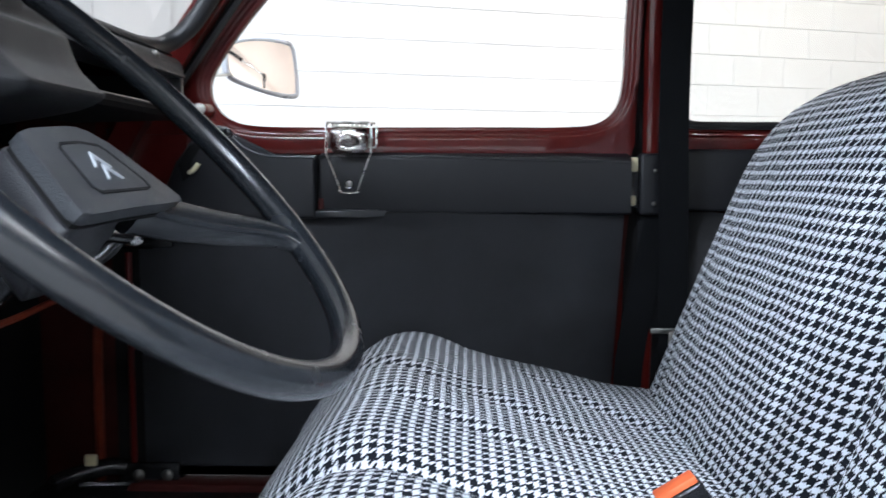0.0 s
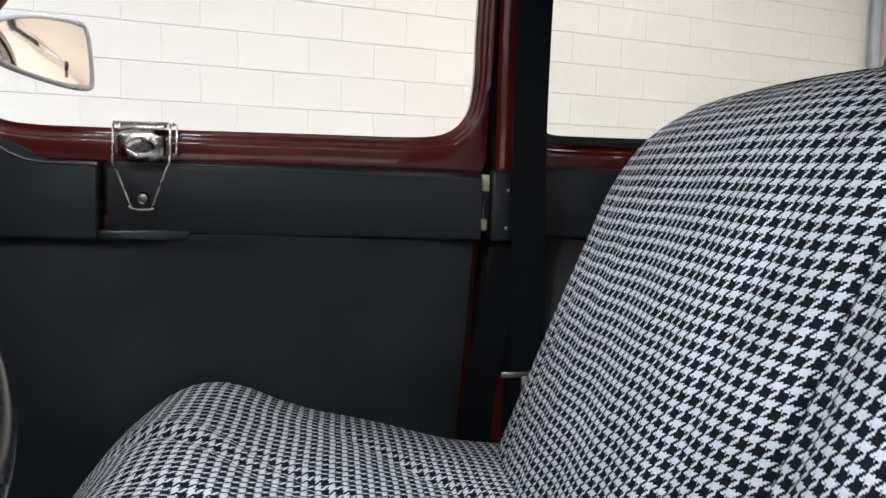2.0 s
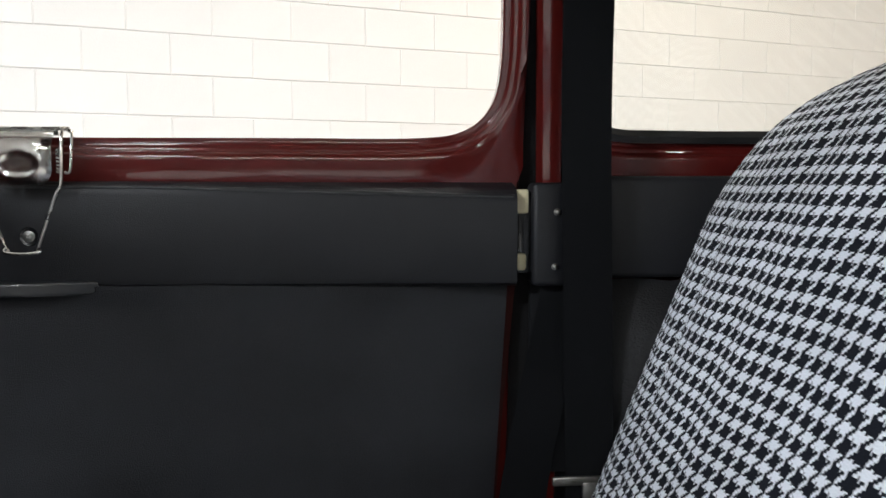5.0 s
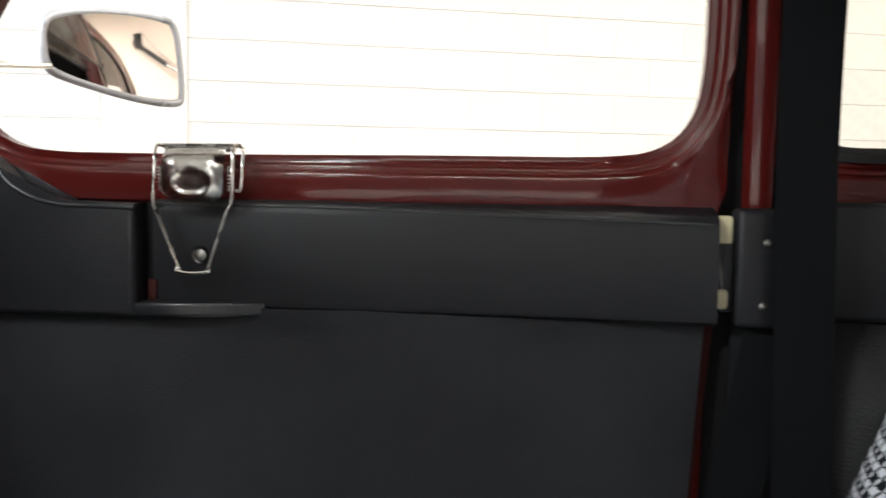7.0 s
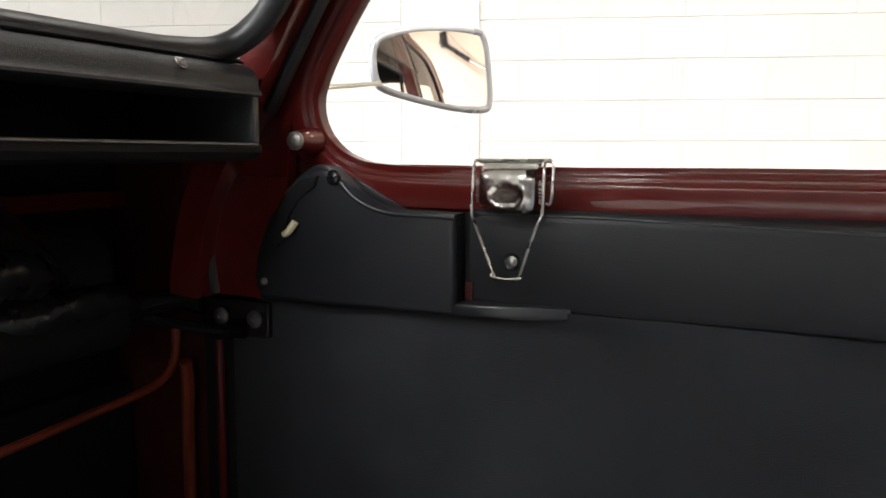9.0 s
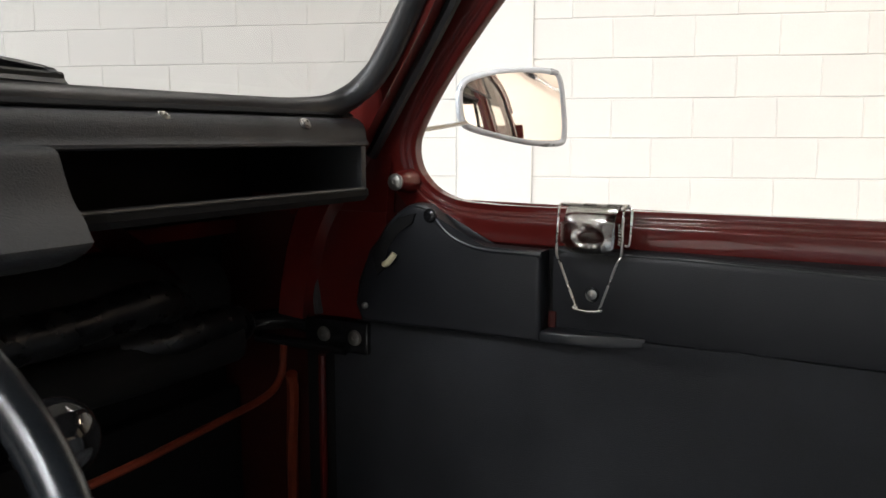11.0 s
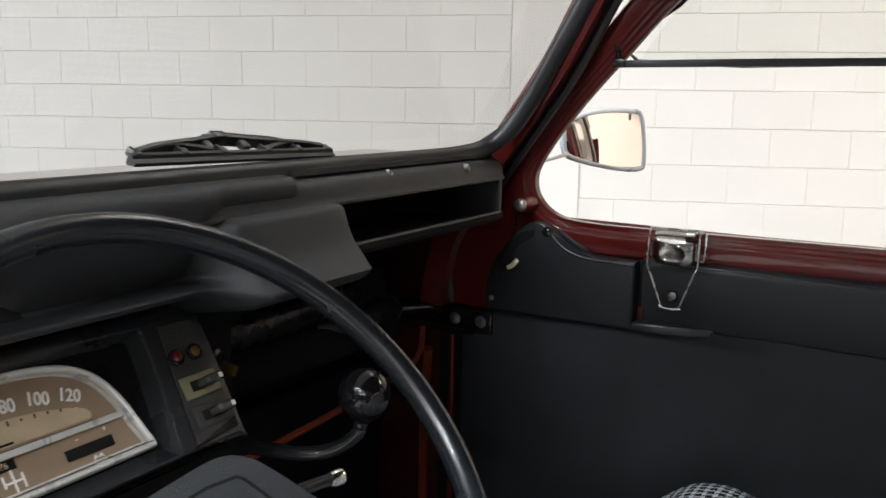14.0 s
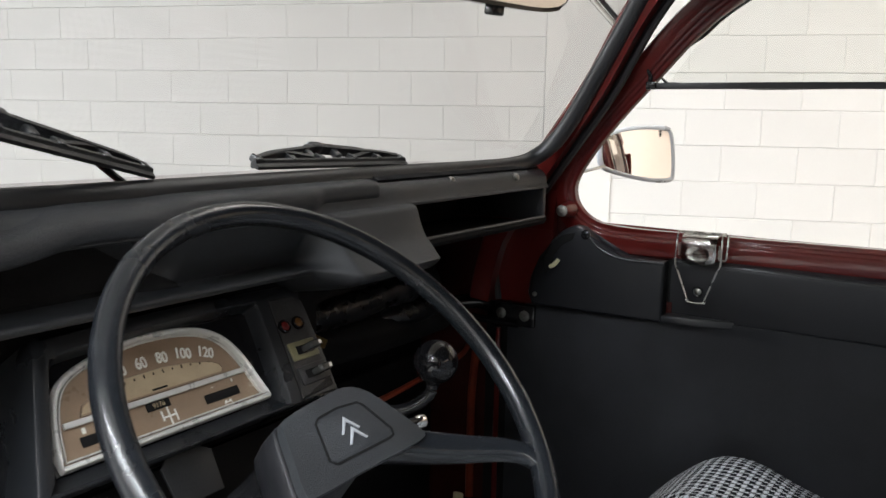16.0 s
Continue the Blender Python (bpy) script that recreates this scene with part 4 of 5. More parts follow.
def front_seat(dx, y0, y1, square=3.4):
    seat = thing("front_seat", (0.30 + dx, (y0 + y1) / 2, 0.33), "front car seat in black and white houndstooth cloth", "seat", "front seats of the car")
    cy, half = (y0 + y1) / 2, (y1 - y0) / 2
    # Backrest.
    rows, uvs = [], []
    z0, z1, thick, corner = 0.50, 1.056, 0.125, 0.150
    shape = super_ring(72, square)
    steps, climb, below = 56, 0.0, None
    for k in range(steps + 1):
        t = k / steps
        q = 1 - (1 - t) ** 2.0
        z = z0 + (z1 - z0) * q
        over = max(0.0, (z - (z1 - corner)) / corner)
        w = half - corner * (1 - math.sqrt(max(0.0, 1 - min(1, over) ** 2))) * 0.95
        roll = max(0.0, (z - (z1 - 0.07)) / 0.07)
        th = thick * math.sqrt(max(0.0004, 1 - min(1, roll) ** 2))
        xf = 0.488 + 0.398 * (z - 0.54) + dx + 0.03 * max(0, over) ** 2
        xm = xf + thick / 2
        ring, uv, run = [], [], 0.0
        last = None
        for c, s in shape:
            y = cy + w * c
            crease = 0.0
            if s < 0:
                crease = 0.007 * (1 - abs(math.sin(math.pi * (y - cy) / 0.11))) ** 3 + 0.012 * (1 - (c * c)) * math.sin(math.pi * min(1, q * 1.1)) * -1 + 0.012
            x = xm + th / 2 * s + (crease if s < 0 else 0)
            p = Vector((x, y, z + 0.005 * q ** 8 * (1 - c * c)))
            if last is not None:
                run += (p - last).length
            last = p
            ring.append(p)
            uv.append((run, 0.0))
        mid = next(u for (u, _), (c, s) in zip(uv, shape) if s < -0.9 and abs(c) < 0.25)
        front = Vector((xm - th / 2, cy, z))
        climb += (front - below).length if below is not None else 0.0
        below = front
        rows.append(ring)
        uvs.append([(u - mid, climb) for u, _ in uv])
    cloth_part("backrest", rows, uvs, seat, "houndstooth covered backrest")
    # Cushion: the side profile carried across with rounded edges.
    prof = smooth_line([(0.615, 0.50, 0), (0.549, 0.530, 0), (0.45, 0.552, 0), (0.346, 0.576, 0), (0.228, 0.612, 0), (0.165, 0.634, 0), (0.118, 0.641, 0), (0.070, 0.630, 0), (0.015, 0.585, 0), (-0.030, 0.525, 0), (-0.058, 0.475, 0), (-0.060, 0.42, 0), (-0.02, 0.395, 0), (0.25, 0.395, 0), (0.55, 0.395, 0), (0.61, 0.42, 0)], 8, True)
    run, arc = 0.0, [0.0]
    for a, b in zip(prof, prof[1:] + prof[:1]):
        run += (b - a).length
        arc.append(run)
    rows, uvs = [], []
    steps_y = 64
    for k in range(steps_y + 1):
        c = -1 + 2 * k / steps_y
        e = math.sin(c * math.pi / 2)
        y = cy + (half + 0.015) * e
        shrink = (1 - abs(e) ** 8) ** (1 / 3.0)
        dip = 0.008 * (1 - e * e)
        ring = []
        for p in prof + prof[:1]:
            zz = 0.50 + (p.y - 0.50) * (0.35 + 0.65 * shrink) + (0.020 if p.y > 0.5 else 0)
            xx = 0.30 + (p.x - 0.30) * (0.90 + 0.10 * shrink)
            if p.y > 0.5:
                zz -= dip * min(1, (p.y - 0.5) / 0.08) * 0.6
                zz += 0.004 * math.sin(28 * p.x + 9 * y) * math.sin(11 * y + 2) * shrink
                # Loose folds that run back across the cushion.
                for fold_x, fold_y, lean, deep in ((0.10, cy + 0.05, 0.55, 0.007), (0.30, cy - 0.03, 0.75, 0.006), (0.42, cy + 0.10, 0.9, 0.005), (0.22, cy - 0.16, 0.6, 0.006)):
                    off = (y - fold_y) + lean * (p.x - fold_x)
                    zz -= deep * math.exp(-(off / 0.014) ** 2) * math.exp(-((p.x - fold_x) / 0.13) ** 2) * shrink
                    zz += 0.5 * deep * math.exp(-((off - 0.030) / 0.018) ** 2) * math.exp(-((p.x - fold_x) / 0.13) ** 2) * shrink
            ring.append((xx + dx, y, zz))
        rows.append(ring)
        uvs.append([(y - cy + 0.012 * e, a) for a in arc])
    cloth_part("cushion", rows, uvs, seat, "houndstooth covered cushion, a little creased")
    for y in (y0 + 0.06, y1 - 0.06):
        part("leg", tube([(0.02 + dx, y, 0.33), (0.03 + dx, y, 0.405), (0.10 + dx, y, 0.42), (0.50 + dx, y, 0.42), (0.56 + dx, y, 0.40), (0.57 + dx, y, 0.33)], 0.011, 8, 4), M["gloss_black"], seat)
    part("back_frame", tube([(0.56 + dx, y0 + 0.06, 0.40), (0.66 + dx, y0 + 0.06, 0.52), (0.67 + dx, cy, 0.53), (0.66 + dx, y1 - 0.06, 0.52), (0.56 + dx, y1 - 0.06, 0.40)], 0.011, 8, 5), M["gloss_black"], seat)
    return seat


front_seat(0.0, -0.150, 0.505)
front_seat(0.0, -0.67, -0.160, 8.0)

# Rear bench, mostly hidden behind the front seats.
bench = thing("rear_bench", (1.25, 0, 0.33), "rear bench seat in black and white houndstooth cloth", "seat")
bench_rows, bench_uv = [], []
bench_prof = smooth_line([(1.05, 0.36, 0), (1.03, 0.50, 0), (1.08, 0.56, 0), (1.40, 0.52, 0), (1.52, 0.75, 0), (1.60, 0.92, 0), (1.68, 0.92, 0), (1.66, 0.60, 0), (1.62, 0.36, 0)], 4, True)
for k in range(9):
    y = -0.72 + 1.27 * k / 8
    bench_rows.append([(p.x, y, p.y) for p in bench_prof + bench_prof[:1]])
    bench_uv.append([(y, 0.03 * j) for j in range(len(bench_prof) + 1)])
cloth_part("bench_cushion", bench_rows, bench_uv, bench, "houndstooth covered bench")

# ---- seat belt on the middle pillar ----
belt = thing("seat_belt", (0.58, 0.55, 0.33), "black seat belt webbing hanging at the middle pillar", "seat belt")


def strap(points, width, wide=(1, 0, 0), thick=0.0016):
    line = smooth_line(points, 6)
    a = Vector(wide)
    rows = []
    for k, p in enumerate(line):
        t = (line[min(k + 1, len(line) - 1)] - line[max(k - 1, 0)]).normalized()
        side = (a - t * a.dot(t)).normalized()
        nrm = side.cross(t)
        rows.append([p + side * width * u + nrm * thick * v for u, v in ((-0.5, -0.5), (-0.45, 0.6), (0.45, 0.6), (0.5, -0.5), (0.0, -0.9))])
    bm = grid(rows, True)
    bm.verts.ensure_lookup_table()
    bm.faces.new(bm.verts[:5])
    bm.faces.new(bm.verts[-5:])
    return bm


part("webbing", strap([(0.566, 0.482, 1.44), (0.567, 0.515, 1.25), (0.571, 0.545, 1.05), (0.575, 0.553, 0.90), (0.580, 0.556, 0.70), (0.584, 0.560, 0.45), (0.585, 0.565, 0.34)], 0.052), M["webbing"], belt)
part("lap_webbing", strap([(0.562, 0.592, 0.845), (0.546, 0.589, 0.77), (0.523, 0.589, 0.658), (0.510, 0.591, 0.56), (0.506, 0.594, 0.44), (0.506, 0.597, 0.335)], 0.052), M["webbing"], belt)
part("tongue", joined(span((0.540, 0.548, 0.636), (0.602, 0.553, 0.646), 0.002), span((0.572, 0.547, 0.610), (0.604, 0.552, 0.640), 0.002)), M["steel"], belt, "dull steel belt tongue")
part("anchor", span((0.546, 0.470, 1.425), (0.590, 0.488, 1.455), 0.004), M["plastic"], belt)

# Buckle between the seats.
buckle = thing("belt_buckle", (0.47, -0.07, 0.33), "black seat belt buckle with an orange button beside the seat", "belt buckle")
turn = Matrix.Translation((0.448, -0.100, 0.566)) @ pose(0, 0, 0, 0, -32, 0)
part("body", box((0.052, 0.028, 0.085), turn, 0.006, 3), M["gloss_black"], buckle)
part("button", box((0.046, 0.022, 0.012), turn @ Matrix.Translation((0, 0, 0.043)), 0.003), M["orange"], buckle, "orange release button")
part("stalk", tube([(0.468, -0.105, 0.535), (0.49, -0.112, 0.45), (0.49, -0.113, 0.33)], 0.006, 8, 4), M["gloss_black"], buckle)

# ---- steering wheel ----
WC = Vector((-0.033, -0.366, 0.949))
WN = Vector((0.709, -0.024, 0.705)).normalized()
W1 = Vector((0, 0, 1)).cross(WN).normalized()
W2 = WN.cross(W1)
WP = Matrix((W1, W2, WN)).transposed().to_4x4()
WP.translation = WC
wheel = thing("steering_wheel", WC - WN * 0.05, "worn black single-spoke steering wheel with a square hub pad", "steering wheel")
rim_line = [WP @ Vector((0.224 * math.cos(a), 0.224 * math.sin(a), 0)) for a in [2 * math.pi * k / 96 for k in range(96)]]
part("rim", sweep(rim_line, circle(0.0128, 14, 0.0120), WN, True), M["wheel"], wheel, "worn glossy black rim")


def tapered(line, up, widths, heights):
    """A rounded bar whose width and height change along its line."""
    n, rows = len(line), []
    for k, p in enumerate(line):
        t = (line[min(k + 1, n - 1)] - line[max(k - 1, 0)]).normalized()
        side = t.cross(up).normalized()
        u = side.cross(t).normalized()
        f = k / (n - 1)
        w = widths[0] + (widths[1] - widths[0]) * f + 0.012 * max(0.0, (f - 0.8) / 0.2) ** 2
        hh = heights[0] + (heights[1] - heights[0]) * f
        rows.append([p + side * w * c + u * hh * s for c, s in super_ring(20, 3.2)[:-1]])
    bm = grid(rows, True)
    bm.verts.ensure_lookup_table()
    bm.faces.new(bm.verts[:20])
    bm.faces.new(bm.verts[-20:][::-1])
    return bm


a_sp = radians(-33.5)
sp = [Vector((0.045, -0.0296, -0.044)), Vector((0.085, -0.052, -0.038)), Vector((0.125, -0.0754, -0.027)), Vector((0.163, -0.0988, -0.013)), Vector((0.222 * math.cos(a_sp), 0.222 * math.sin(a_sp), -0.001))]
part("spoke", tapered([WP @ p for p in smooth_line(sp, 6)], WN, (0.017, 0.0085), (0.017, 0.0085)), M["wheel"], wheel)
# Hub pad: a four-sided lid with a sunken panel on a deep rounded body.
pad_line = [(-0.062, 0.019), (-0.020, 0.0245), (0.012, 0.027), (0.030, 0.024), (0.046, 0.012), (0.076, -0.036), (0.078, -0.043), (0.070, -0.049), (-0.013, -0.0505), (-0.078, -0.0525), (-0.087, -0.047), (-0.079, -0.017), (-0.071, 0.010)]
pad = [(p.x, p.y) for p in smooth_line([(x, y, 0) for x, y in pad_line], 3, True)]
hub = part("hub_pad", prism(pad, -0.028, -0.018, 0.0018, WP, 2), M["pad"], wheel, "grey-black grained hub lid")
groove_bm = prism([(x * 0.97 - 0.0001, (y + 0.012) * 0.97 - 0.012) for x, y in pad], -0.034, -0.027, 0.0, WP)
part("groove", groove_bm, M["dark"], hub, "dark gap under the lid")
body_rows = []
for depth, grow, shift in ((-0.032, 0.985, 0.0), (-0.034, 1.01, 0.0), (-0.050, 1.03, -0.002), (-0.070, 1.02, -0.006), (-0.085, 0.92, -0.010), (-0.095, 0.74, -0.012), (-0.098, 0.45, -0.012)):
    # The body is deep below the upper left of the lid and drawn in towards the spoke.
    drawn = [1 - (0.30 * min(1.0, max(0.0, (x + 0.02) / 0.07)) if depth < -0.033 else 0.0) for x, y in pad]
    body_rows.append([WP @ Vector((x * grow * d, (y + 0.012) * grow * d - 0.012 + shift + 0.010 * (1 - d) / 0.3, depth)) for (x, y), d in zip(pad, drawn)])
body_bm = grid(body_rows, True)
body_bm.verts.ensure_lookup_table()
body_bm.faces.new(body_bm.verts[:len(pad)])
body_bm.faces.new(body_bm.verts[-len(pad):])
part("hub_body", body_bm, M["plastic"], wheel, "deep rounded hub body", crease=50)
inner = [(-0.031, 0.008), (-0.004, 0.0105), (0.022, 0.0085), (0.027, 0.004), (0.042, -0.027), (0.040, -0.033), (0.034, -0.0345), (-0.040, -0.036), (-0.046, -0.031), (-0.037, 0.004)]
frame_bm = sweep([WP @ Vector((x, y, -0.0176)) for x, y in inner], [(-0.0011, -0.001), (0.0011, -0.001), (0.0011, 0.0004), (-0.0011, 0.0004)], WN, True)
part("panel_edge", frame_bm, M["dark"], hub, "dark groove round the panel")
part("panel", prism([(x * 0.95, y * 0.95 - 0.0007) for x, y in inner], -0.020, -0.0174, 0.0006, WP), M["pad"], hub)
for tip_x, tip_y in ((-0.005, 0.0005), (-0.003, -0.0105)):
    chev = [(0, 0), (0.0120, -0.0145), (0.0096, -0.0150), (0.0, -0.0040), (-0.0102, -0.0152), (-0.0126, -0.0148)]
    part("chevron", prism([(tip_x + x, tip_y + y) for x, y in chev], -0.0176, -0.0160, 0.0004, WP), M["mirror_rim"], hub, "silver chevron")
part("column", tube([WC - WN * 0.09, WC - WN * 0.16, WC - WN * 0.40], 0.026, 14, 1), M["gloss_black"], wheel)
# Indicator lever behind the wheel.
part("lever", tube([(-0.10, -0.30, 0.88), (-0.10, -0.24, 0.872), (-0.097, -0.178, 0.864)], 0.0065, 10, 5), M["gloss_black"], wheel)
part("lever_tip", lathe([(0, -0.010), (0.006, -0.010), (0.0082, -0.003), (0.0082, 0.006), (0.005, 0.009), (0, 0.010)], facing((-0.096, -0.172, 0.863), (0.1, 1, -0.1)), 12), M["chrome"], wheel, "bright lever tip")

# ---- gear lever ----
gear = thing("gear_lever", (-0.43, -0.06, 0.81), "black ball gear knob on a cranked dashboard lever", "gear lever")
KN = Vector((-0.165, -0.030, 0.888))
part("knob", lathe([(0, -0.031), (0.010, -0.031), (0.012, -0.027)] + [(0.0295 * math.sin(a), -0.0295 * math.cos(a)) for a in [math.pi * k / 28 for k in range(4, 29)]], facing(KN, (0.12, 0.1, 1)), 48), M["ebonite"], gear, "shiny black ball knob")
part("shaft", tube([KN - Vector((0.003, 0.003, 0.028)), (-0.172, -0.037, 0.842), (-0.20, -0.052, 0.822), (-0.26, -0.07, 0.815), (-0.43, -0.08, 0.81)], 0.0085, 10, 6), M["gloss_black"], gear, "black cranked shaft")

# ---- instrument cluster ----
cluster = thing("instrument_cluster", (-0.30, -0.36, 0.84), "black instrument binnacle with a brown strip speedometer and silver bezel", "instrument panel")
CN = Vector((0.846, 0, 0.533)).normalized()
C1 = Vector((0, 1, 0))
C2 = CN.cross(C1)
CP = Matrix((C1, C2, CN)).transposed().to_4x4()
CP.translation = (-0.281, -0.360, 0.869)
LIFT = 0.020  # the housing's face stands this far before the dial


def on_dial(u, v, h=0.0):
    return CP @ Matrix.Translation((u, v, h))


def loop_of(points, steps=4):
    return [(p.x, p.y) for p in smooth_line([(u, v, 0) for u, v in points], steps, True)]


dline = [(-0.1325, 0.0025), (0.1395, 0.0025), (0.1326, 0.0249), (0.1246, 0.0540), (0.1098, 0.0812), (0.0866, 0.0982), (0.0545, 0.1062), (0.0101, 0.1090), (-0.0285, 0.1056), (-0.0710, 0.0970), (-0.0980, 0.0860), (-0.1145, 0.0690), (-0.1260, 0.0390)]
dshape = dline[:2] + [(p.x, p.y) for p in smooth_line([(x, y, 0) for x, y in dline[1:] + dline[:1]], 3)[1:-1]]
house_out = loop_of([(-0.171, -0.022), (0.10, -0.022), (0.225, -0.022), (0.236, -0.019), (0.2420, 0.110), (0.2385, 0.122), (0.226, 0.1268), (0.03, 0.1298), (-0.085, 0.1275), (-0.118, 0.1255), (-0.128, 0.118), (-0.173, -0.015)])
house_in = loop_of([(-0.148, -0.0170), (0.100, -0.0175), (0.142, -0.0165), (0.153, -0.008), (0.1640, 0.099), (0.161, 0.1105), (0.150, 0.1138), (0.03, 0.1142), (-0.088, 0.1090), (-0.108, 0.1045), (-0.118, 0.095), (-0.152, -0.008)])
house_deep = loop_of([(-0.140, -0.0025), (0.100, -0.0025), (0.1440, -0.0025), (0.1485, 0.002), (0.1600, 0.097), (0.157, 0.1075), (0.147, 0.1105), (0.03, 0.1110), (-0.086, 0.1060), (-0.105, 0.1015), (-0.114, 0.092), (-0.146, 0.002)])


def housing():
    """A raised frame that falls away to the sunken dial, deepest behind the lower lip."""
    rows = []
    for loop, h, out in ((house_out, -0.06, 0), (house_out, LIFT - 0.004, 0), (house_out, LIFT - 0.001, 0.0012), (house_out, LIFT, 0.004), (house_in, LIFT, -0.0035), (house_in, LIFT - 0.0012, -0.001), (house_in, LIFT - 0.004, 0.0005), (house_deep, -0.004, 0)):
        cu = sum(u for u, _ in loop) / len(loop)
        cv = sum(v for _, v in loop) / len(loop)
        row = []
        for u, v in loop:
            d = Vector((u - cu, v - cv)).normalized() * out
            row.append(CP @ Vector((u - d.x, v - d.y, h)))
        rows.append(row)
    return grid(rows, True)


part("housing", housing(), M["binnacle"], cluster, "blue-black plastic housing", crease=30)
part("surround", prism([(u * 1.015, v * 1.015) for u, v in house_deep], -0.012, -0.0035, 0.0, CP), M["gloss_panel"], cluster, "glossy black panel round the dial")
part("back", prism([(u * 0.97, v * 0.97 + 0.001) for u, v in house_out], -0.058, -0.013, 0.0, CP), M["dark"], cluster)
part("face", prism(dshape, -0.0034, -0.002, 0.0, CP), M["dial"], cluster, "brown dial face")
scale_line = [(-0.094, 0.0470), (0.0905, 0.0470), (0.0945, 0.0520), (0.091, 0.0585), (0.081, 0.0635), (0.0478, 0.0702), (0.0143, 0.0730), (-0.030, 0.0722), (-0.066, 0.0660), (-0.088, 0.0560)]
part("scale", prism(scale_line, -0.003, -0.0012, 0.0, CP), M["dial_pale"], cluster, "faded beige speed scale")
scale_rim = [CP @ Vector((x, y, -0.0010)) for x, y in scale_line]
part("scale_edge", sweep(scale_rim, [(-0.0014, -0.001), (0.0014, -0.001), (0.0010, 0.0010), (-0.0010, 0.0010)], CN, True), M["dial"], cluster, "brown step round the speed scale")
bezel_line = [CP @ Vector((x, y, 0.0)) for x, y in dshape]
part("bezel", sweep(bezel_line, [(-0.0034, -0.004), (0.0036, -0.004), (0.0034, 0.003), (0.0018, 0.0056), (-0.0002, 0.0062), (-0.0020, 0.0050), (-0.0032, 0.001)], CN, True), M["trim_silver"], cluster, "worn silver bezel")
inner_line = [CP @ Vector((x * 0.945, 0.0058 + y * 0.905, 0.0)) for x, y in dshape]
part("bezel_liner", sweep(inner_line, [(-0.0011, -0.002), (0.0011, -0.002), (0.0008, 0.0012), (-0.0008, 0.0012)], CN, True), M["trim_silver"], cluster, "thin bright liner")
part("bezel_bar", box((0.238, 0.0062, 0.004), on_dial(0.0035, 0.0415, 0.001), 0.001), M["trim_silver"], cluster, "silver bar")
for k, word in enumerate(("20", "40", "60", "80", "100", "120")):
    u = (-0.060, -0.034, -0.0065, 0.021, 0.0495, 0.0795)[k]
    v = (0.0745, 0.0795, 0.0820, 0.0822, 0.0803, 0.0745)[k]
    lettering(cluster, word, 0.0176, on_dial(u, v, -0.0012) @ pose(0, 0, 0, 0, 0, 16 - 7.5 * k) @ Matrix.Diagonal((0.84, 1, 1, 1)), M["white_mark"], weight=0.00028)
for k in range(13):
    u = -0.072 + 0.0125 * k
    part("tick", box((0.0013, 0.0042 if k % 2 else 0.0026, 0.0006), on_dial(u, 0.0675 - 0.8 * (u - 0.008) ** 2, -0.0006) @ pose(0, 0, 0, 0, 0, -60 * (u - 0.008))), M["dark"], cluster, smooth=False)
part("maker_mark", box((0.020, 0.0022, 0.0005), on_dial(0.004, 0.0505, -0.0010)), M["dark"], cluster, smooth=False)
part("odometer", box((0.030, 0.0090, 0.002), on_dial(-0.0065, 0.0335, -0.001), 0.0006), M["dark"], cluster)
lettering(cluster, "9176", 0.0078, on_dial(-0.0065, 0.0335, 0.0004), M["dial_pale"], 0.0002)
shift = [box((0.0020, hgt, 0.0006), on_dial(u, 0.0185 + off, -0.001)) for u, hgt, off in ((-0.0065, 0.011, 0.002), (0.0020, 0.021, 0.0), (0.0105, 0.013, -0.001))] + [box((0.019, 0.0020, 0.0007), on_dial(0.0020, 0.0185, -0.001))]
part("shift_pattern", joined(*shift), M["white_mark"], cluster, "white gear shift diagram", smooth=False)
for u in (-0.078, 0.078):
    part("gauge_slot", box((0.050, 0.0105, 0.002), on_dial(u, 0.0218, -0.001), 0.0008), M["dark"], cluster)
    icon = part("gauge_icon", joined(box((0.0105, 0.0070, 0.0006), on_dial(u + 0.0045, 0.0088, -0.0014)), box((0.0028, 0.0018, 0.0006), on_dial(u + 0.0015, 0.0132, -0.0014)), box((0.0028, 0.0018, 0.0006), on_dial(u + 0.0075, 0.0132, -0.0014))), M["white_mark"], cluster, smooth=False)
    part("icon_core", box((0.0082, 0.0046, 0.0006), on_dial(u + 0.0045, 0.0088, -0.0010)), M["dial"], icon, smooth=False)
for u in (-0.096, -0.064):
    part("gauge_mark", box((0.004, 0.006, 0.0006), on_dial(u, 0.0325, -0.0012)), M["white_mark"], cluster, smooth=False)
lettering(cluster, "-", 0.008, on_dial(0.0687, 0.0339, -0.0012), M["white_mark"])
lettering(cluster, "+", 0.008, on_dial(0.0986, 0.0342, -0.0012), M["white_mark"])
lens = bmesh.new()
lens.faces.new([lens.verts.new(CP @ Vector((x, y, 0.003))) for x, y in dshape])
lens_ob = part("dial_glass", lens, M["dial_glass"], cluster, smooth=False)
lens_ob.visible_shadow = False
# Steering column bracket below the lip.
part("column_bracket", prism([(-0.030, -0.075), (0.030, -0.075), (0.034, -0.030), (0.020, -0.022), (-0.024, -0.022), (-0.034, -0.032)], -0.004, 0.0, 0.001, CP), M["rubber"], cluster, "black steel bracket")

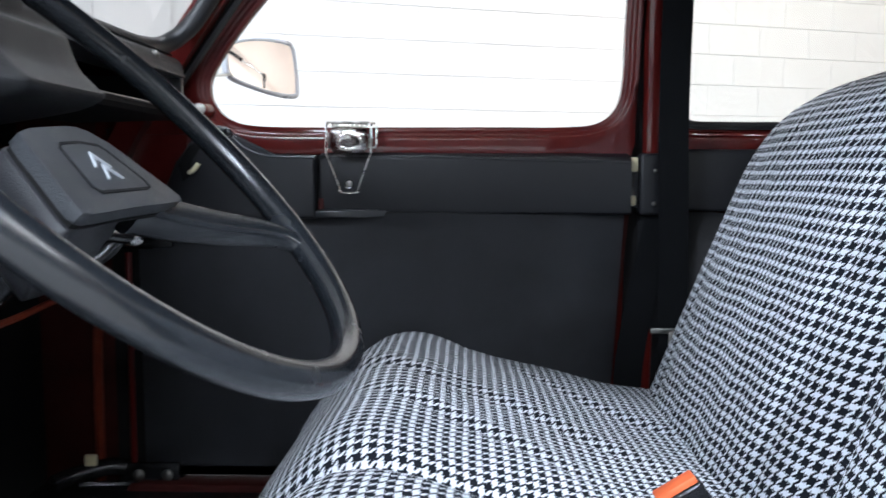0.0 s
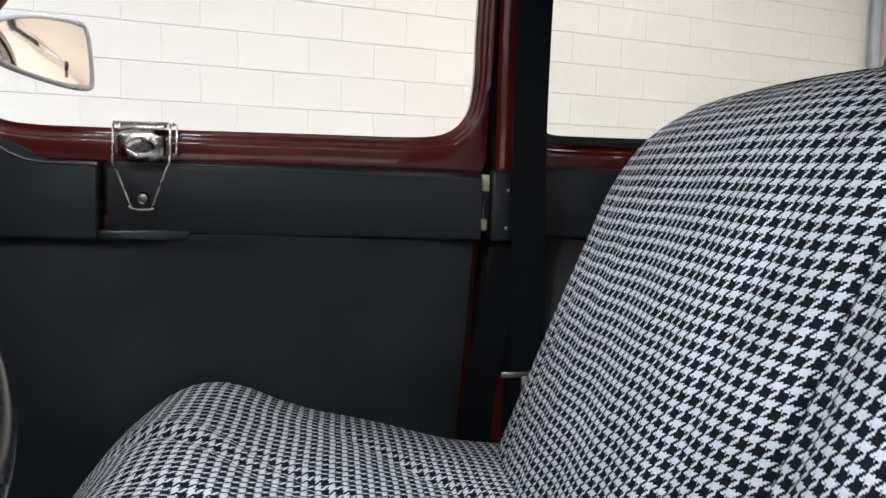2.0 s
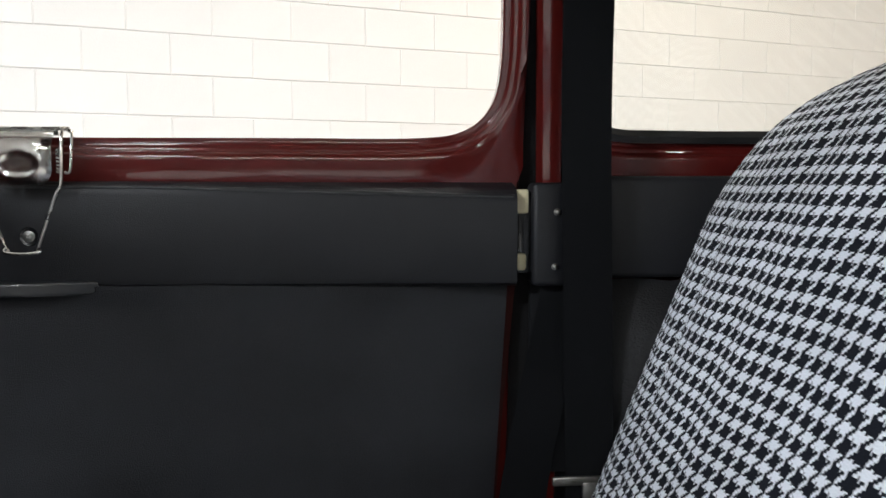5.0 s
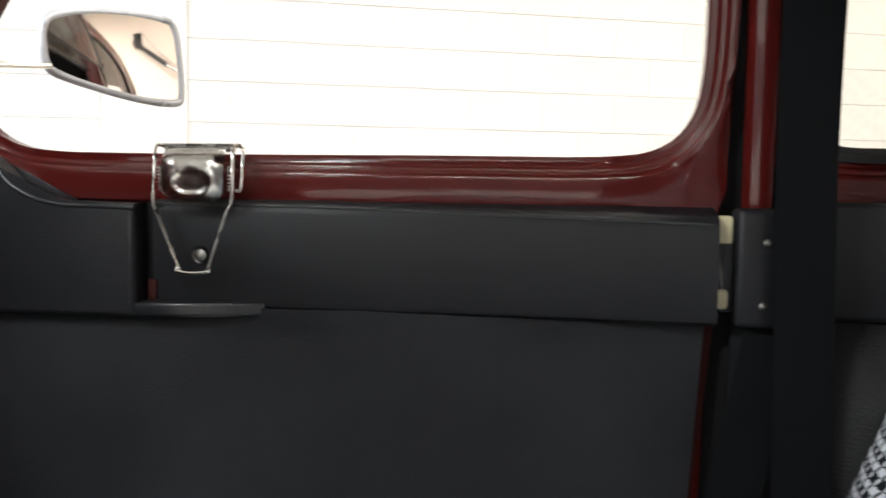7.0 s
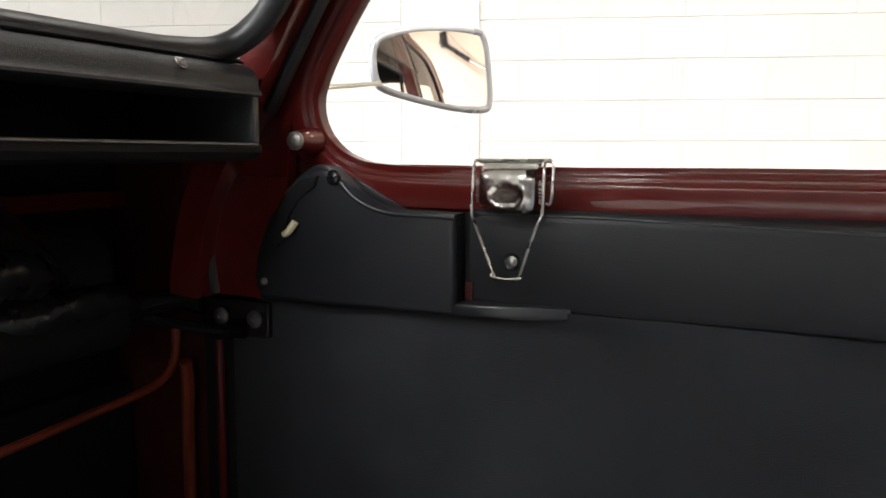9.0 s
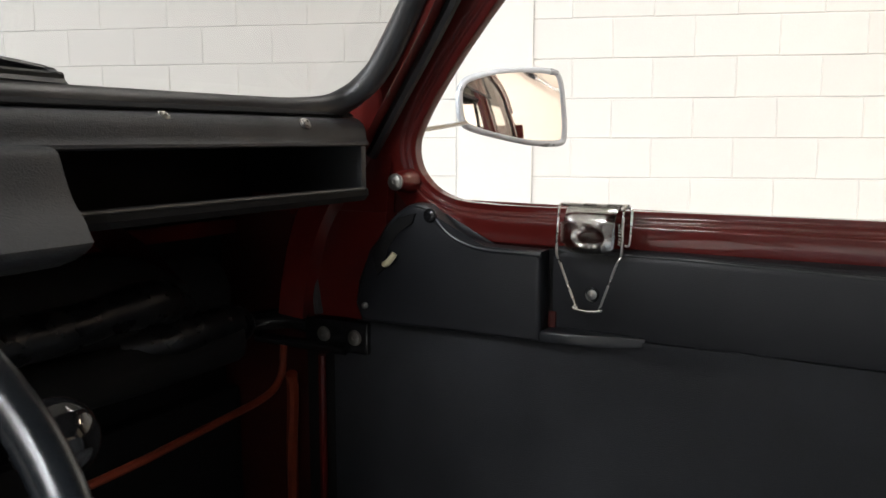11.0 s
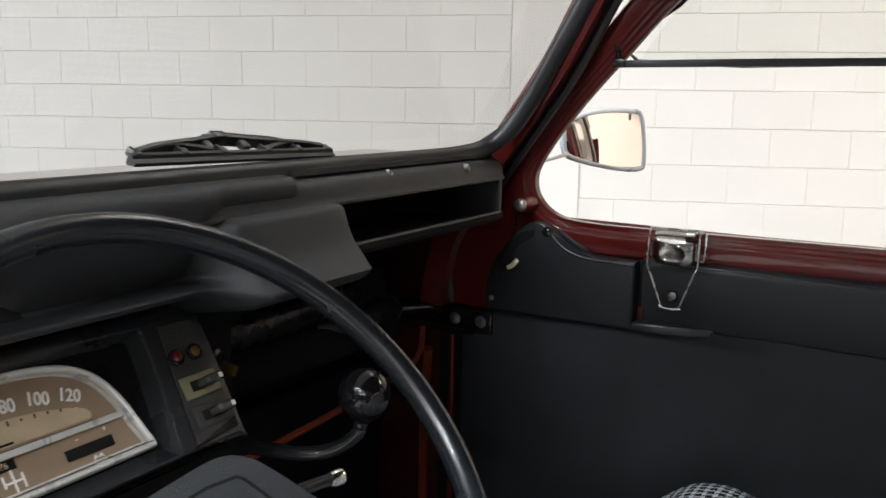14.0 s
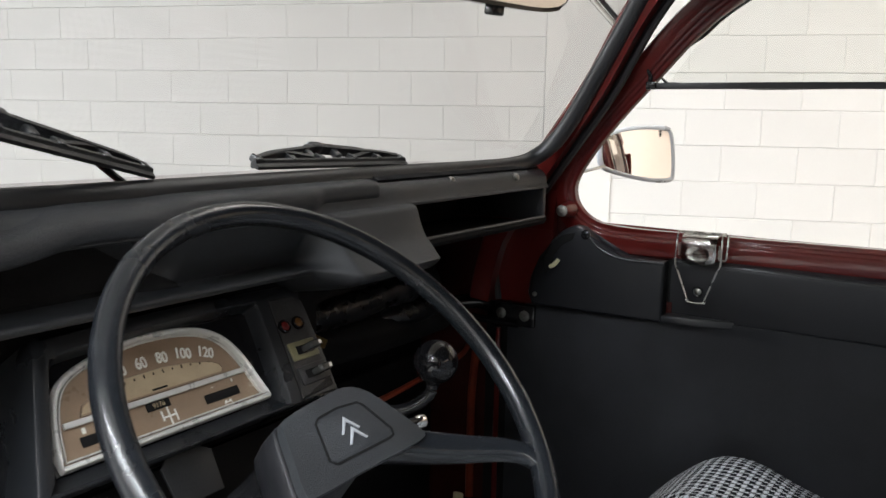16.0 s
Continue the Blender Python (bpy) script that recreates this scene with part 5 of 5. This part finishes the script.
# Switch panel at the housing's end.
PP = CP @ Matrix.Translation((0.2045, 0.0388, LIFT))
switches = thing("switch_panel", PP.translation - CN * 0.02, "black grained switch panel with warning lamps and slide switches", "switch panel")
panel = loop_of([(-0.035, -0.060), (0.0, -0.0605), (0.0225, -0.060), (0.0242, -0.055), (0.0242, 0.060), (0.0225, 0.0685), (0.015, 0.0718), (-0.012, 0.0722), (-0.0190, 0.070), (-0.0225, 0.063), (-0.0345, -0.050), (-0.036, -0.056)], 3)
part("plate", prism([(u * 0.965, v * 0.985) for u, v in panel], -0.004, 0.0022, 0.0010, PP), M["leather"], switches, "grained black plate")
part("plate_gap", prism(panel, -0.004, 0.0006, 0.0, PP), M["dark"], switches, "dark gap round the plate")
for (u, v), m in (((-0.0160, 0.0345), "red_lens"), ((0.0085, 0.0348), "amber")):
    lamp = part("warning_lamp", lathe([(0.0090, 0), (0.0090, 0.005), (0.0080, 0.0062), (0.0064, 0.0045), (0.0, 0.0040)], PP @ Matrix.Translation((u, v, 0.001)), 18), M["ebonite"], switches, "small warning lamp in a black ring")
    part("lens", lathe([(0.0062, 0.004), (0.0060, 0.0058), (0.0045, 0.0072), (0.002, 0.0079), (0, 0.0081)], PP @ Matrix.Translation((u, v, 0.001)), 16), M[m], lamp, "red lens" if m == "red_lens" else "amber lens")


def slide_switch(v, plate_material, plate_label, wide):
    """A square plate with a sunken slot and a rounded sliding knob."""
    surround = part("switch_surround", box((wide, 0.0235, 0.005), PP @ Matrix.Translation((-0.0015, v, 0.003)), 0.0012), M[plate_material], switches, plate_label)
    part("slot", box((wide * 0.62, 0.0110, 0.001), PP @ Matrix.Translation((-0.001, v, 0.0056))), M["dark"], surround, smooth=False)
    rows = []
    for h, grow in ((0.005, 1.0), (0.012, 0.98), (0.0185, 0.94), (0.0212, 0.84), (0.0226, 0.64), (0.0230, 0.30)):
        rows.append([PP @ Vector((0.0055 + 0.0125 * grow * c, v + 0.0056 * grow * q, h)) for c, q in super_ring(20, 2.8)[:-1]])
    bm = grid(rows, True)
    bm.verts.ensure_lookup_table()
    bm.faces.new(bm.verts[-20:])
    part("knob", bm, M["knob"], surround, "worn grey-black sliding knob", crease=60)
    # A pale chip paints the highlight on the knob.
    part("knob_glint", box((0.0050, 0.0050, 0.0008), PP @ Matrix.Translation((0.0110, v, 0.0227))), M["trim_silver"], surround, smooth=False)


slide_switch(0.0, "olive", "yellowed switch surround", 0.046)
slide_switch(-0.0318, "leather", "black switch surround", 0.050)
keys = thing("ignition_key", (-0.36, -0.045, 0.89), "aged brass ignition key in a black barrel under the dashboard", "key")
part("barrel", lathe([(0, -0.06), (0.013, -0.06), (0.013, 0.01), (0.010, 0.012), (0, 0.012)], facing((-0.368, -0.060, 0.902), (1, 0.1, 0.1)), 14), M["gloss_black"], keys, "black lock barrel")
part("bow", box((0.020, 0.003, 0.014), Matrix.Translation((-0.345, -0.052, 0.892)) @ pose(0, 0, 0, 0, 20, 20), 0.0012), M["brass"], keys)

# ---- ashtray over the sill ----
ash = thing("ashtray", (0.0, 0.60, 0.96), "chrome ashtray hooked over the door sill by a wire bracket", "ashtray")
bowl_prof = [(0.5870 - 0.0200 * math.sin(q), 0.9880 + 0.0200 * math.cos(q)) for q in [math.pi / 2 * k / 10 for k in range(11)]]
bowl_prof += [(0.5670 - 0.0008 * math.sin(math.pi * k / 9), 0.9880 - 0.0235 * k / 8) for k in range(1, 9)]
bowl_prof += [(0.5667 + 0.0085 * (1 - math.cos(q)), 0.9645 - 0.0125 * math.sin(q)) for q in [math.pi / 2 * k / 7 for k in range(1, 8)]]
bowl_rows = []
for y_front, z in bowl_prof:
    half_w = 0.0315 - 0.012 * max(0.0, (0.9690 - z) / 0.017) ** 2.4
    row = []
    for j in range(33):
        a = -1 + 2 * j / 32
        reach = math.hypot((half_w * a) / 0.0225, (z - 0.9735) / 0.0140)
        emboss = -0.0012 * math.exp(-((reach - 0.92) / 0.10) ** 2) + 0.0016 * max(0.0, 1 - reach ** 4)
        row.append((half_w * a + 0.003, y_front + 0.004 * abs(a) ** 5 + (emboss if reach < 1.4 else 0.0), z))
    bowl_rows.append(row)
bm = grid(bowl_rows)
bmesh.ops.solidify(bm, geom=list(bm.faces), thickness=-0.002)
part("bowl", bm, M["chrome"], ash, "polished chrome bowl")
part("lid", along_y([(-0.030, 1.004), (0.036, 1.004), (0.036, 1.009), (-0.030, 1.009)], 0.588, 0.604), M["chrome"], ash, "polished lid")
for sgn in (-1, 1):
    cx = 0.003 + 0.040 * sgn
    part("bracket_wire", tube([(cx, 0.600, 1.008), (cx, 0.580, 1.010), (cx, 0.574, 0.990), (cx, 0.570, 0.955), (cx - 0.006 * sgn, 0.568, 0.940), (0.003 + 0.014 * sgn, 0.572, 0.886)], 0.0016, 8, 5), M["wire"], ash, "plated bracket wire")
    part("spring", tube([(0.003 + 0.036 * sgn + 0.003 * math.cos(2.1 * k), 0.578 + 0.003 * math.sin(2.1 * k), 0.990 - 0.0012 * k) for k in range(22)], 0.0009, 5, 2), M["wire"], ash, "small coil spring")
part("side_loop", tube([(0.043, 0.586, 1.009), (0.050, 0.584, 1.008), (0.0525, 0.577, 1.000), (0.0525, 0.572, 0.972), (0.050, 0.572, 0.965), (0.046, 0.573, 0.966)], 0.0014, 8, 5), M["wire"], ash, "bent side loop")
part("cross_wire", tube([(-0.040, 0.590, 1.0105), (0.046, 0.590, 1.0105)], 0.0019, 8, 1), M["wire"], ash)
part("foot_wire", tube([(-0.0125, 0.5715, 0.8895), (-0.0145, 0.5705, 0.8865), (-0.010, 0.5700, 0.8850), (0.003, 0.5695, 0.8838), (0.016, 0.5700, 0.8850), (0.0205, 0.5705, 0.8865), (0.0185, 0.5715, 0.8895)], 0.0019, 8, 5), M["chrome"], ash)

# Cream pull tab at the front of the door trim.
tab = [(-0.284, 0.570, 0.921), (-0.277, 0.567, 0.924), (-0.270, 0.566, 0.931), (-0.266, 0.567, 0.937)]
part("release_tab", tube(tab, 0.0045, 8, 4), M["cream"], door, "aged cream release tab")
slot = [(-0.296, 0.905), (-0.303, 0.935), (-0.285, 0.965), (-0.262, 0.985), (-0.235, 0.992), (-0.240, 0.978), (-0.262, 0.966), (-0.278, 0.945), (-0.284, 0.915)]
# A slightly raised black patch carries the shade of the release recess.
part("release_slot", prism(slot, 0.5690, 0.575, 0.001, AX), M["dark"], door, "black patch for the shaded recess of the release")

# ---- mirrors ----
wing = thing("wing_mirror", (-0.25, 0.62, 1.10), "grey-rimmed wing mirror on a thin chrome arm", "mirror")
MU = Vector((0, 0, 1))
MR = Vector((0.612, 0.791, 0)).normalized()
MN = MR.cross(MU)
MP = Matrix((MR, MU, MN)).transposed().to_4x4()
MP.translation = (-0.262, 0.752, 1.130)
MP = MP @ pose(0, 0, 0, -3, 0, 3) @ Matrix.Diagonal((0.985, 0.97, 1, 1))
shape2 = smooth_line([(0.020, 0.050, 0), (0.08, 0.059, 0), (0.156, 0.057, 0), (0.175, 0.045, 0), (0.179, 0.0, 0), (0.178, -0.045, 0), (0.168, -0.058, 0), (0.12, -0.054, 0), (0.06, -0.040, 0), (0.012, -0.025, 0), (0.0, -0.012, 0), (-0.002, 0.014, 0), (0.002, 0.036, 0)], 4, True)
flat2 = [(p.x, p.y) for p in shape2]
part("housing", prism(flat2, -0.014, 0.0, 0.004, MP), M["mirror_rim"], wing)
part("rim", sweep([MP @ p for p in shape2], circle(0.0056, 10), MN, True), M["mirror_rim"], wing, "grey plastic rim")
BEND = 1.5  # radius of the bulged glass


def bulged(u, v):
    return MP @ Vector((u, v, 0.0055 - ((u - 0.09) ** 2 + v ** 2) / (2 * BEND)))


rings = [[bulged(0.09 + (x * 0.985 + 0.0012 - 0.09) * g, y * 0.975 * g) for x, y in flat2] for g in (1.0, 0.85, 0.7, 0.55, 0.4, 0.25, 0.1)]
glass_bm = grid(rings, True)
glass_bm.verts.ensure_lookup_table()
glass_bm.faces.new(glass_bm.verts[-len(flat2):])
part("mirror_glass", glass_bm, M["mirror"], wing, "slightly bulged mirror glass", crease=80)
part("arm", tube([(-0.252, 0.748, 1.113), (-0.262, 0.69, 1.106), (-0.275, 0.62, 1.098)], 0.0035, 8, 4), M["chrome"], wing, "thin chrome arm")

inside = thing("rear_view_mirror", (-0.045, 0.0, 1.475), "black framed rear view mirror on a stay below the roof", "mirror")
IP = look((0.0, -0.195, 1.343), (0.94, -0.385, 1.213)).copy() @ pose(0, 0, 0, 0, 180, 0)
oval = [(0.108 * math.copysign(abs(math.cos(a)) ** 0.5, math.cos(a)), 0.030 * math.copysign(abs(math.sin(a)) ** 0.6, math.sin(a))) for a in [2 * math.pi * k / 40 for k in range(40)]]
part("shell", prism(oval, -0.002, 0.016, 0.004, IP), M["gloss_black"], inside)
glass_bm = bmesh.new()
glass_bm.faces.new([glass_bm.verts.new(IP @ Vector((x * 0.955, y * 0.86, 0.0165))) for x, y in oval])
part("mirror_glass", glass_bm, M["mirror"], inside, smooth=False)
part("dip_tab", box((0.018, 0.010, 0.012), IP @ Matrix.Translation((0.0, -0.034, 0.006)), 0.002), M["gloss_black"], inside)
part("stay", tube([(-0.006, -0.188, 1.350), (-0.03, -0.10, 1.41), (-0.045, 0.0, 1.475)], 0.005, 8, 4), M["chrome"], inside)

# ---- wipers ----
def wiper(a, b, rise):
    ob = thing("windscreen_wiper", (a + b) / 2 - Vector((0.01, 0, 0.012)), "black windscreen wiper parked on the glass", "wiper", "wipers on the windscreen")
    d = (b - a).normalized()
    up = Vector((-0.82, 0, 0.57))
    up = (up - d * up.dot(d)).normalized()
    part("blade", sweep([a, (a + b) / 2, b], [(-0.002, -0.010), (0.002, -0.010), (0.003, -0.004), (0.006, -0.002), (0.006, 0.002), (-0.006, 0.002), (-0.006, -0.002), (-0.003, -0.004)], up), M["rubber"], ob, "black rubber blade")
    turn = Matrix((d, up.cross(d), up)).transposed().to_4x4()
    arch = [a + d * 0.012 + up * 0.008] + [a + (b - a) * t + up * (0.008 + rise * min(t / 0.45, (1 - t) / 0.55) ** 0.8) for t in (0.12, 0.22, 0.34, 0.45, 0.60, 0.75, 0.88)] + [b - d * 0.012 + up * 0.008]
    part("bridge", sweep(smooth_line(arch, 5), [(-0.0065, -0.0035), (0.0065, -0.0035), (0.007, 0.001), (0.004, 0.003), (-0.004, 0.003), (-0.007, 0.001)], up), M["satin"], ob, "black wiper bridge")
    for lo, hi in ((0.04, 0.36), (0.64, 0.96)):
        span_a, span_b = a + (b - a) * lo, a + (b - a) * hi
        mid_s = (span_a + span_b) / 2
        part("yoke", sweep(smooth_line([span_a + up * 0.007, mid_s + up * 0.017, span_b + up * 0.007], 5), [(-0.0055, -0.003), (0.0055, -0.003), (0.0055, 0.0025), (-0.0055, 0.0025)], up), M["rubber"], ob, "black wiper yoke")
    for t in (0.03, 0.22, 0.40, 0.62, 0.80, 0.97):
        c = a + (b - a) * t
        part("claw", joined(box((0.010, 0.015, 0.010), Matrix.Translation(c + up * 0.003) @ turn, 0.002), box((0.006, 0.010, 0.016), Matrix.Translation(c + up * 0.007) @ turn, 0.002)), M["satin"], ob)
    mid = a + (b - a) * 0.45
    clip = [joined(box((0.050, 0.013, 0.008), Matrix.Translation(mid + up * (rise + 0.008)) @ turn, 0.003), box((0.024, 0.016, 0.013), Matrix.Translation(mid + up * (rise + 0.010)) @ turn, 0.004), box((0.012, 0.010, 0.018), Matrix.Translation(mid - d * 0.026 + up * (rise - 0.003)) @ turn, 0.003), box((0.012, 0.010, 0.016), Matrix.Translation(mid + d * 0.030 + up * (rise - 0.004)) @ turn, 0.003))]
    holder = part("arm_clip", clip[0], M["satin"], ob, "black arm clip with a grey cap")
    part("cap", box((0.018, 0.009, 0.004), Matrix.Translation(mid + up * (rise + 0.0175)) @ turn, 0.0015), M["mirror_rim"], holder)
    part("arm", tube([mid + up * (rise + 0.012), a + (b - a) * 0.75 + up * (rise + 0.004), b - d * 0.05 + up * 0.012 + Vector((-0.01, 0, -0.01)), b + d * 0.03 + Vector((-0.03, 0, -0.03))], 0.0042, 8, 5), M["gloss_black"], ob, "thin wiper arm")
    part("washer_hose", tube([mid + up * (rise + 0.019), a + (b - a) * 0.56 + up * (rise + 0.016), a + (b - a) * 0.68 + up * (rise * 0.75 + 0.014), a + (b - a) * 0.80 + up * (rise * 0.4 + 0.012), a + (b - a) * 0.88 + up * 0.014], 0.0024, 6, 5), M["brown_hose"], ob, "thin brown washer hose")
    return ob


wiper(Vector((-0.316, -0.205, 1.147)), Vector((-0.318, 0.108, 1.141)), 0.021)
wiper(Vector((-0.262, -0.655, 1.213)), Vector((-0.312, -0.358, 1.143)), 0.021)
rod = thing("windscreen_stay", (-0.13, 0.54, 1.34), "thin chrome stay outside the windscreen corner", "stay")
part("rod", tube([(-0.130, 0.54, 1.342), (-0.19, 0.54, 1.405), (-0.26, 0.54, 1.478)], 0.0048, 8, 2), M["chrome"], rod)
part("bar", tube([(-0.118, 0.545, 1.342), (-0.178, 0.545, 1.407), (-0.248, 0.545, 1.482)], 0.0045, 8, 2), M["gloss_black"], rod, "black bar behind the stay")


# ---- outside of the car ----
def bonnet():
    rows = []
    for k in range(11):
        t = k / 10
        x = -0.50 - 0.95 * t
        half = 0.56 - 0.20 * t ** 1.3
        top = 1.085 - 0.16 * t ** 1.5 - 0.20 * max(0, t - 0.8) / 0.2
        rows.append([(x, MIDDLE + half * math.sin(a), top - 0.42 * (1 - math.cos(a)) * (0.75 + 0.25 * t)) for a in [math.pi / 2 * j / 8 for j in range(-8, 9)]])
    bm = grid(rows)
    bmesh.ops.solidify(bm, geom=list(bm.faces), thickness=0.012)
    return bm


part("bonnet", bonnet(), M["red"], car, "rounded dark red bonnet")
part("nose", span((-1.46, -0.45, 0.38), (-0.64, 0.27, 0.68), 0.03), M["gloss_black"], car)


def car_wheel(x, y, arch):
    at = Vector((x, y, 0.29))
    turn = facing(at, (0, math.copysign(1, y), 0))
    tyre = part("wheel", lathe([(0.19, -0.055), (0.25, -0.06), (0.285, -0.045), (0.29, 0), (0.285, 0.045), (0.25, 0.06), (0.19, 0.055)], turn, 32), M["tyre"], car, "black tyre on a grey rim")
    part("rim", lathe([(0, 0.02), (0.06, 0.03), (0.07, 0.02), (0.14, 0.025), (0.19, 0.05), (0.19, -0.05), (0.0, -0.03)], turn, 24), M["mirror_rim"], tyre)
    rows = []
    for k in range(13):
        a = math.pi * (k / 12) * 1.02 - 0.03
        rows.append([(x + arch * math.cos(a), y + d * math.copysign(1, y), 0.30 + arch * math.sin(a) * (1 - 0.12 * ((d - 0.0) / 0.16) ** 2)) for d in (-0.14, -0.07, 0.0, 0.06, 0.10)])
    bm = grid(rows)
    bmesh.ops.solidify(bm, geom=list(bm.faces), thickness=0.01)
    part("wing", bm, M["red"], car, "rounded dark red wing")


for hand in (1, -1):
    car_wheel(-0.98, across(0.60, hand), 0.37)
    car_wheel(1.42, across(0.60, hand), 0.36)
    quarter = prism([(1.23, 0.40), (1.75, 0.40), (1.92, 0.62), (1.86, 0.95), (1.80, 1.08), (1.72, 1.26), (1.62, 1.42), (1.20, 1.45), (1.24, 1.2), (1.23, 1.0)], across(0.60, hand) - 0.02, across(0.60, hand) + 0.02, 0.01, AX)
    for vert in quarter.verts:
        vert.co.y -= hand * (0.30 * max(0.0, vert.co.z - 1.0) + 0.10 * max(0.0, vert.co.x - 1.25))
    part("rear_quarter", quarter, M["red"], car, "dark red rear quarter panel")
tail = [(1.74, 0.40), (1.92, 0.62), (1.86, 0.95), (1.72, 1.26), (1.66, 1.25), (1.80, 0.94), (1.85, 0.64), (1.70, 0.43)]
part("tail", prism(tail, -0.745, 0.565, 0.01, AX), M["red"], car)

# ---- blocks of the wall ----
def block_mesh(length, height, depth=0.006, edge=0.0045, side=0.0):
    """A block face with softened edges, standing proud of the mortar."""
    x, z = length / 2, height / 2
    co = [(-x, 0, -z), (x, 0, -z), (x, 0, z), (-x, 0, z), (-x, -0.0006, -z), (x, -0.0006, -z), (x, -0.0006, z), (-x, -0.0006, z),
          (-x + side, -depth, -z + edge), (x - side, -depth, -z + edge), (x - side, -depth, z - 0.0015), (-x + side, -depth, z - 0.0015)]
    # A low mortar bead along one end.
    co[9], co[10] = (x - 0.009, -depth, -z + edge), (x - 0.009, -depth, z - 0.0015)
    co += [(x - 0.005, -depth - 0.0032, -z + edge), (x - 0.005, -depth - 0.0032, z - 0.0015), (x, -depth, -z + edge), (x, -depth, z - 0.0015)]
    fa = [(8, 9, 10, 11), (9, 12, 13, 10), (12, 14, 15, 13)] + [(a, (a + 1) % 4, (a + 1) % 4 + 4, a + 4) for a in range(4)] + [(a + 4, (a + 1) % 4 + 4, (a + 1) % 4 + 8, a + 8) for a in range(4)]
    return co, fa


rng = random.Random(4)
TURN = Matrix.Translation(WALL_O) @ pose(0, 0, 0, 0, 0, WALL_TURN)
near_meshes = {}
rest_v, rest_f = [], []


def lay(s0, s1, row):
    length = s1 - s0 + 0.0003
    height = 0.1955
    z = ROW0 + 0.2 * row + 0.1
    if length < 0.03 or z + 0.1 > CEILING_Z or z < 0.1:
        return
    mid = (s0 + s1) / 2
    if -3.7 < mid < 2.9 and 3 <= row <= 8:
        key = round(length, 3)
        if key not in near_meshes:
            me = bpy.data.meshes.new("block")
            me.from_pydata(*[block_mesh(length, height)[0], [], block_mesh(length, height)[1]])
            me.materials.append(M["block"])
            near_meshes[key] = me
        ob = new("block", near_meshes[key])
        ob.parent = wall_blocks
        ob.matrix_basis = TURN @ Matrix.Translation((mid, 0.006 + rng.uniform(-0.0008, 0.0008), z + rng.uniform(-0.001, 0.001)))
    else:
        co, fa = block_mesh(length, height)
        n = len(rest_v)
        rest_v.extend(tuple(TURN @ Vector((x + mid, y + 0.006, q + z))) for x, y, q in co)
        rest_f.extend(tuple(n + i for i in f) for f in fa)


for row in range(0, 20):
    odd = row % 2
    s = 0.0
    first = True
    while s < S1:
        e = min(s + (0.2 if first and not odd else 0.4), S1)
        lay(s, e, row)
        s, first = e, False
    s = -0.398
    first = True
    while s > S0:
        e = max(s - (0.2 if first and odd else 0.4), S0)
        lay(e, s, row)
        s, first = e, False
rest = bpy.data.meshes.new("far_blocks")
rest.from_pydata(rest_v, [], rest_f)
rest.materials.append(M["block"])
rest_ob = new("far_blocks", rest)
rest_ob.parent = wall_blocks
rest_ob["kind"] = "stuff"
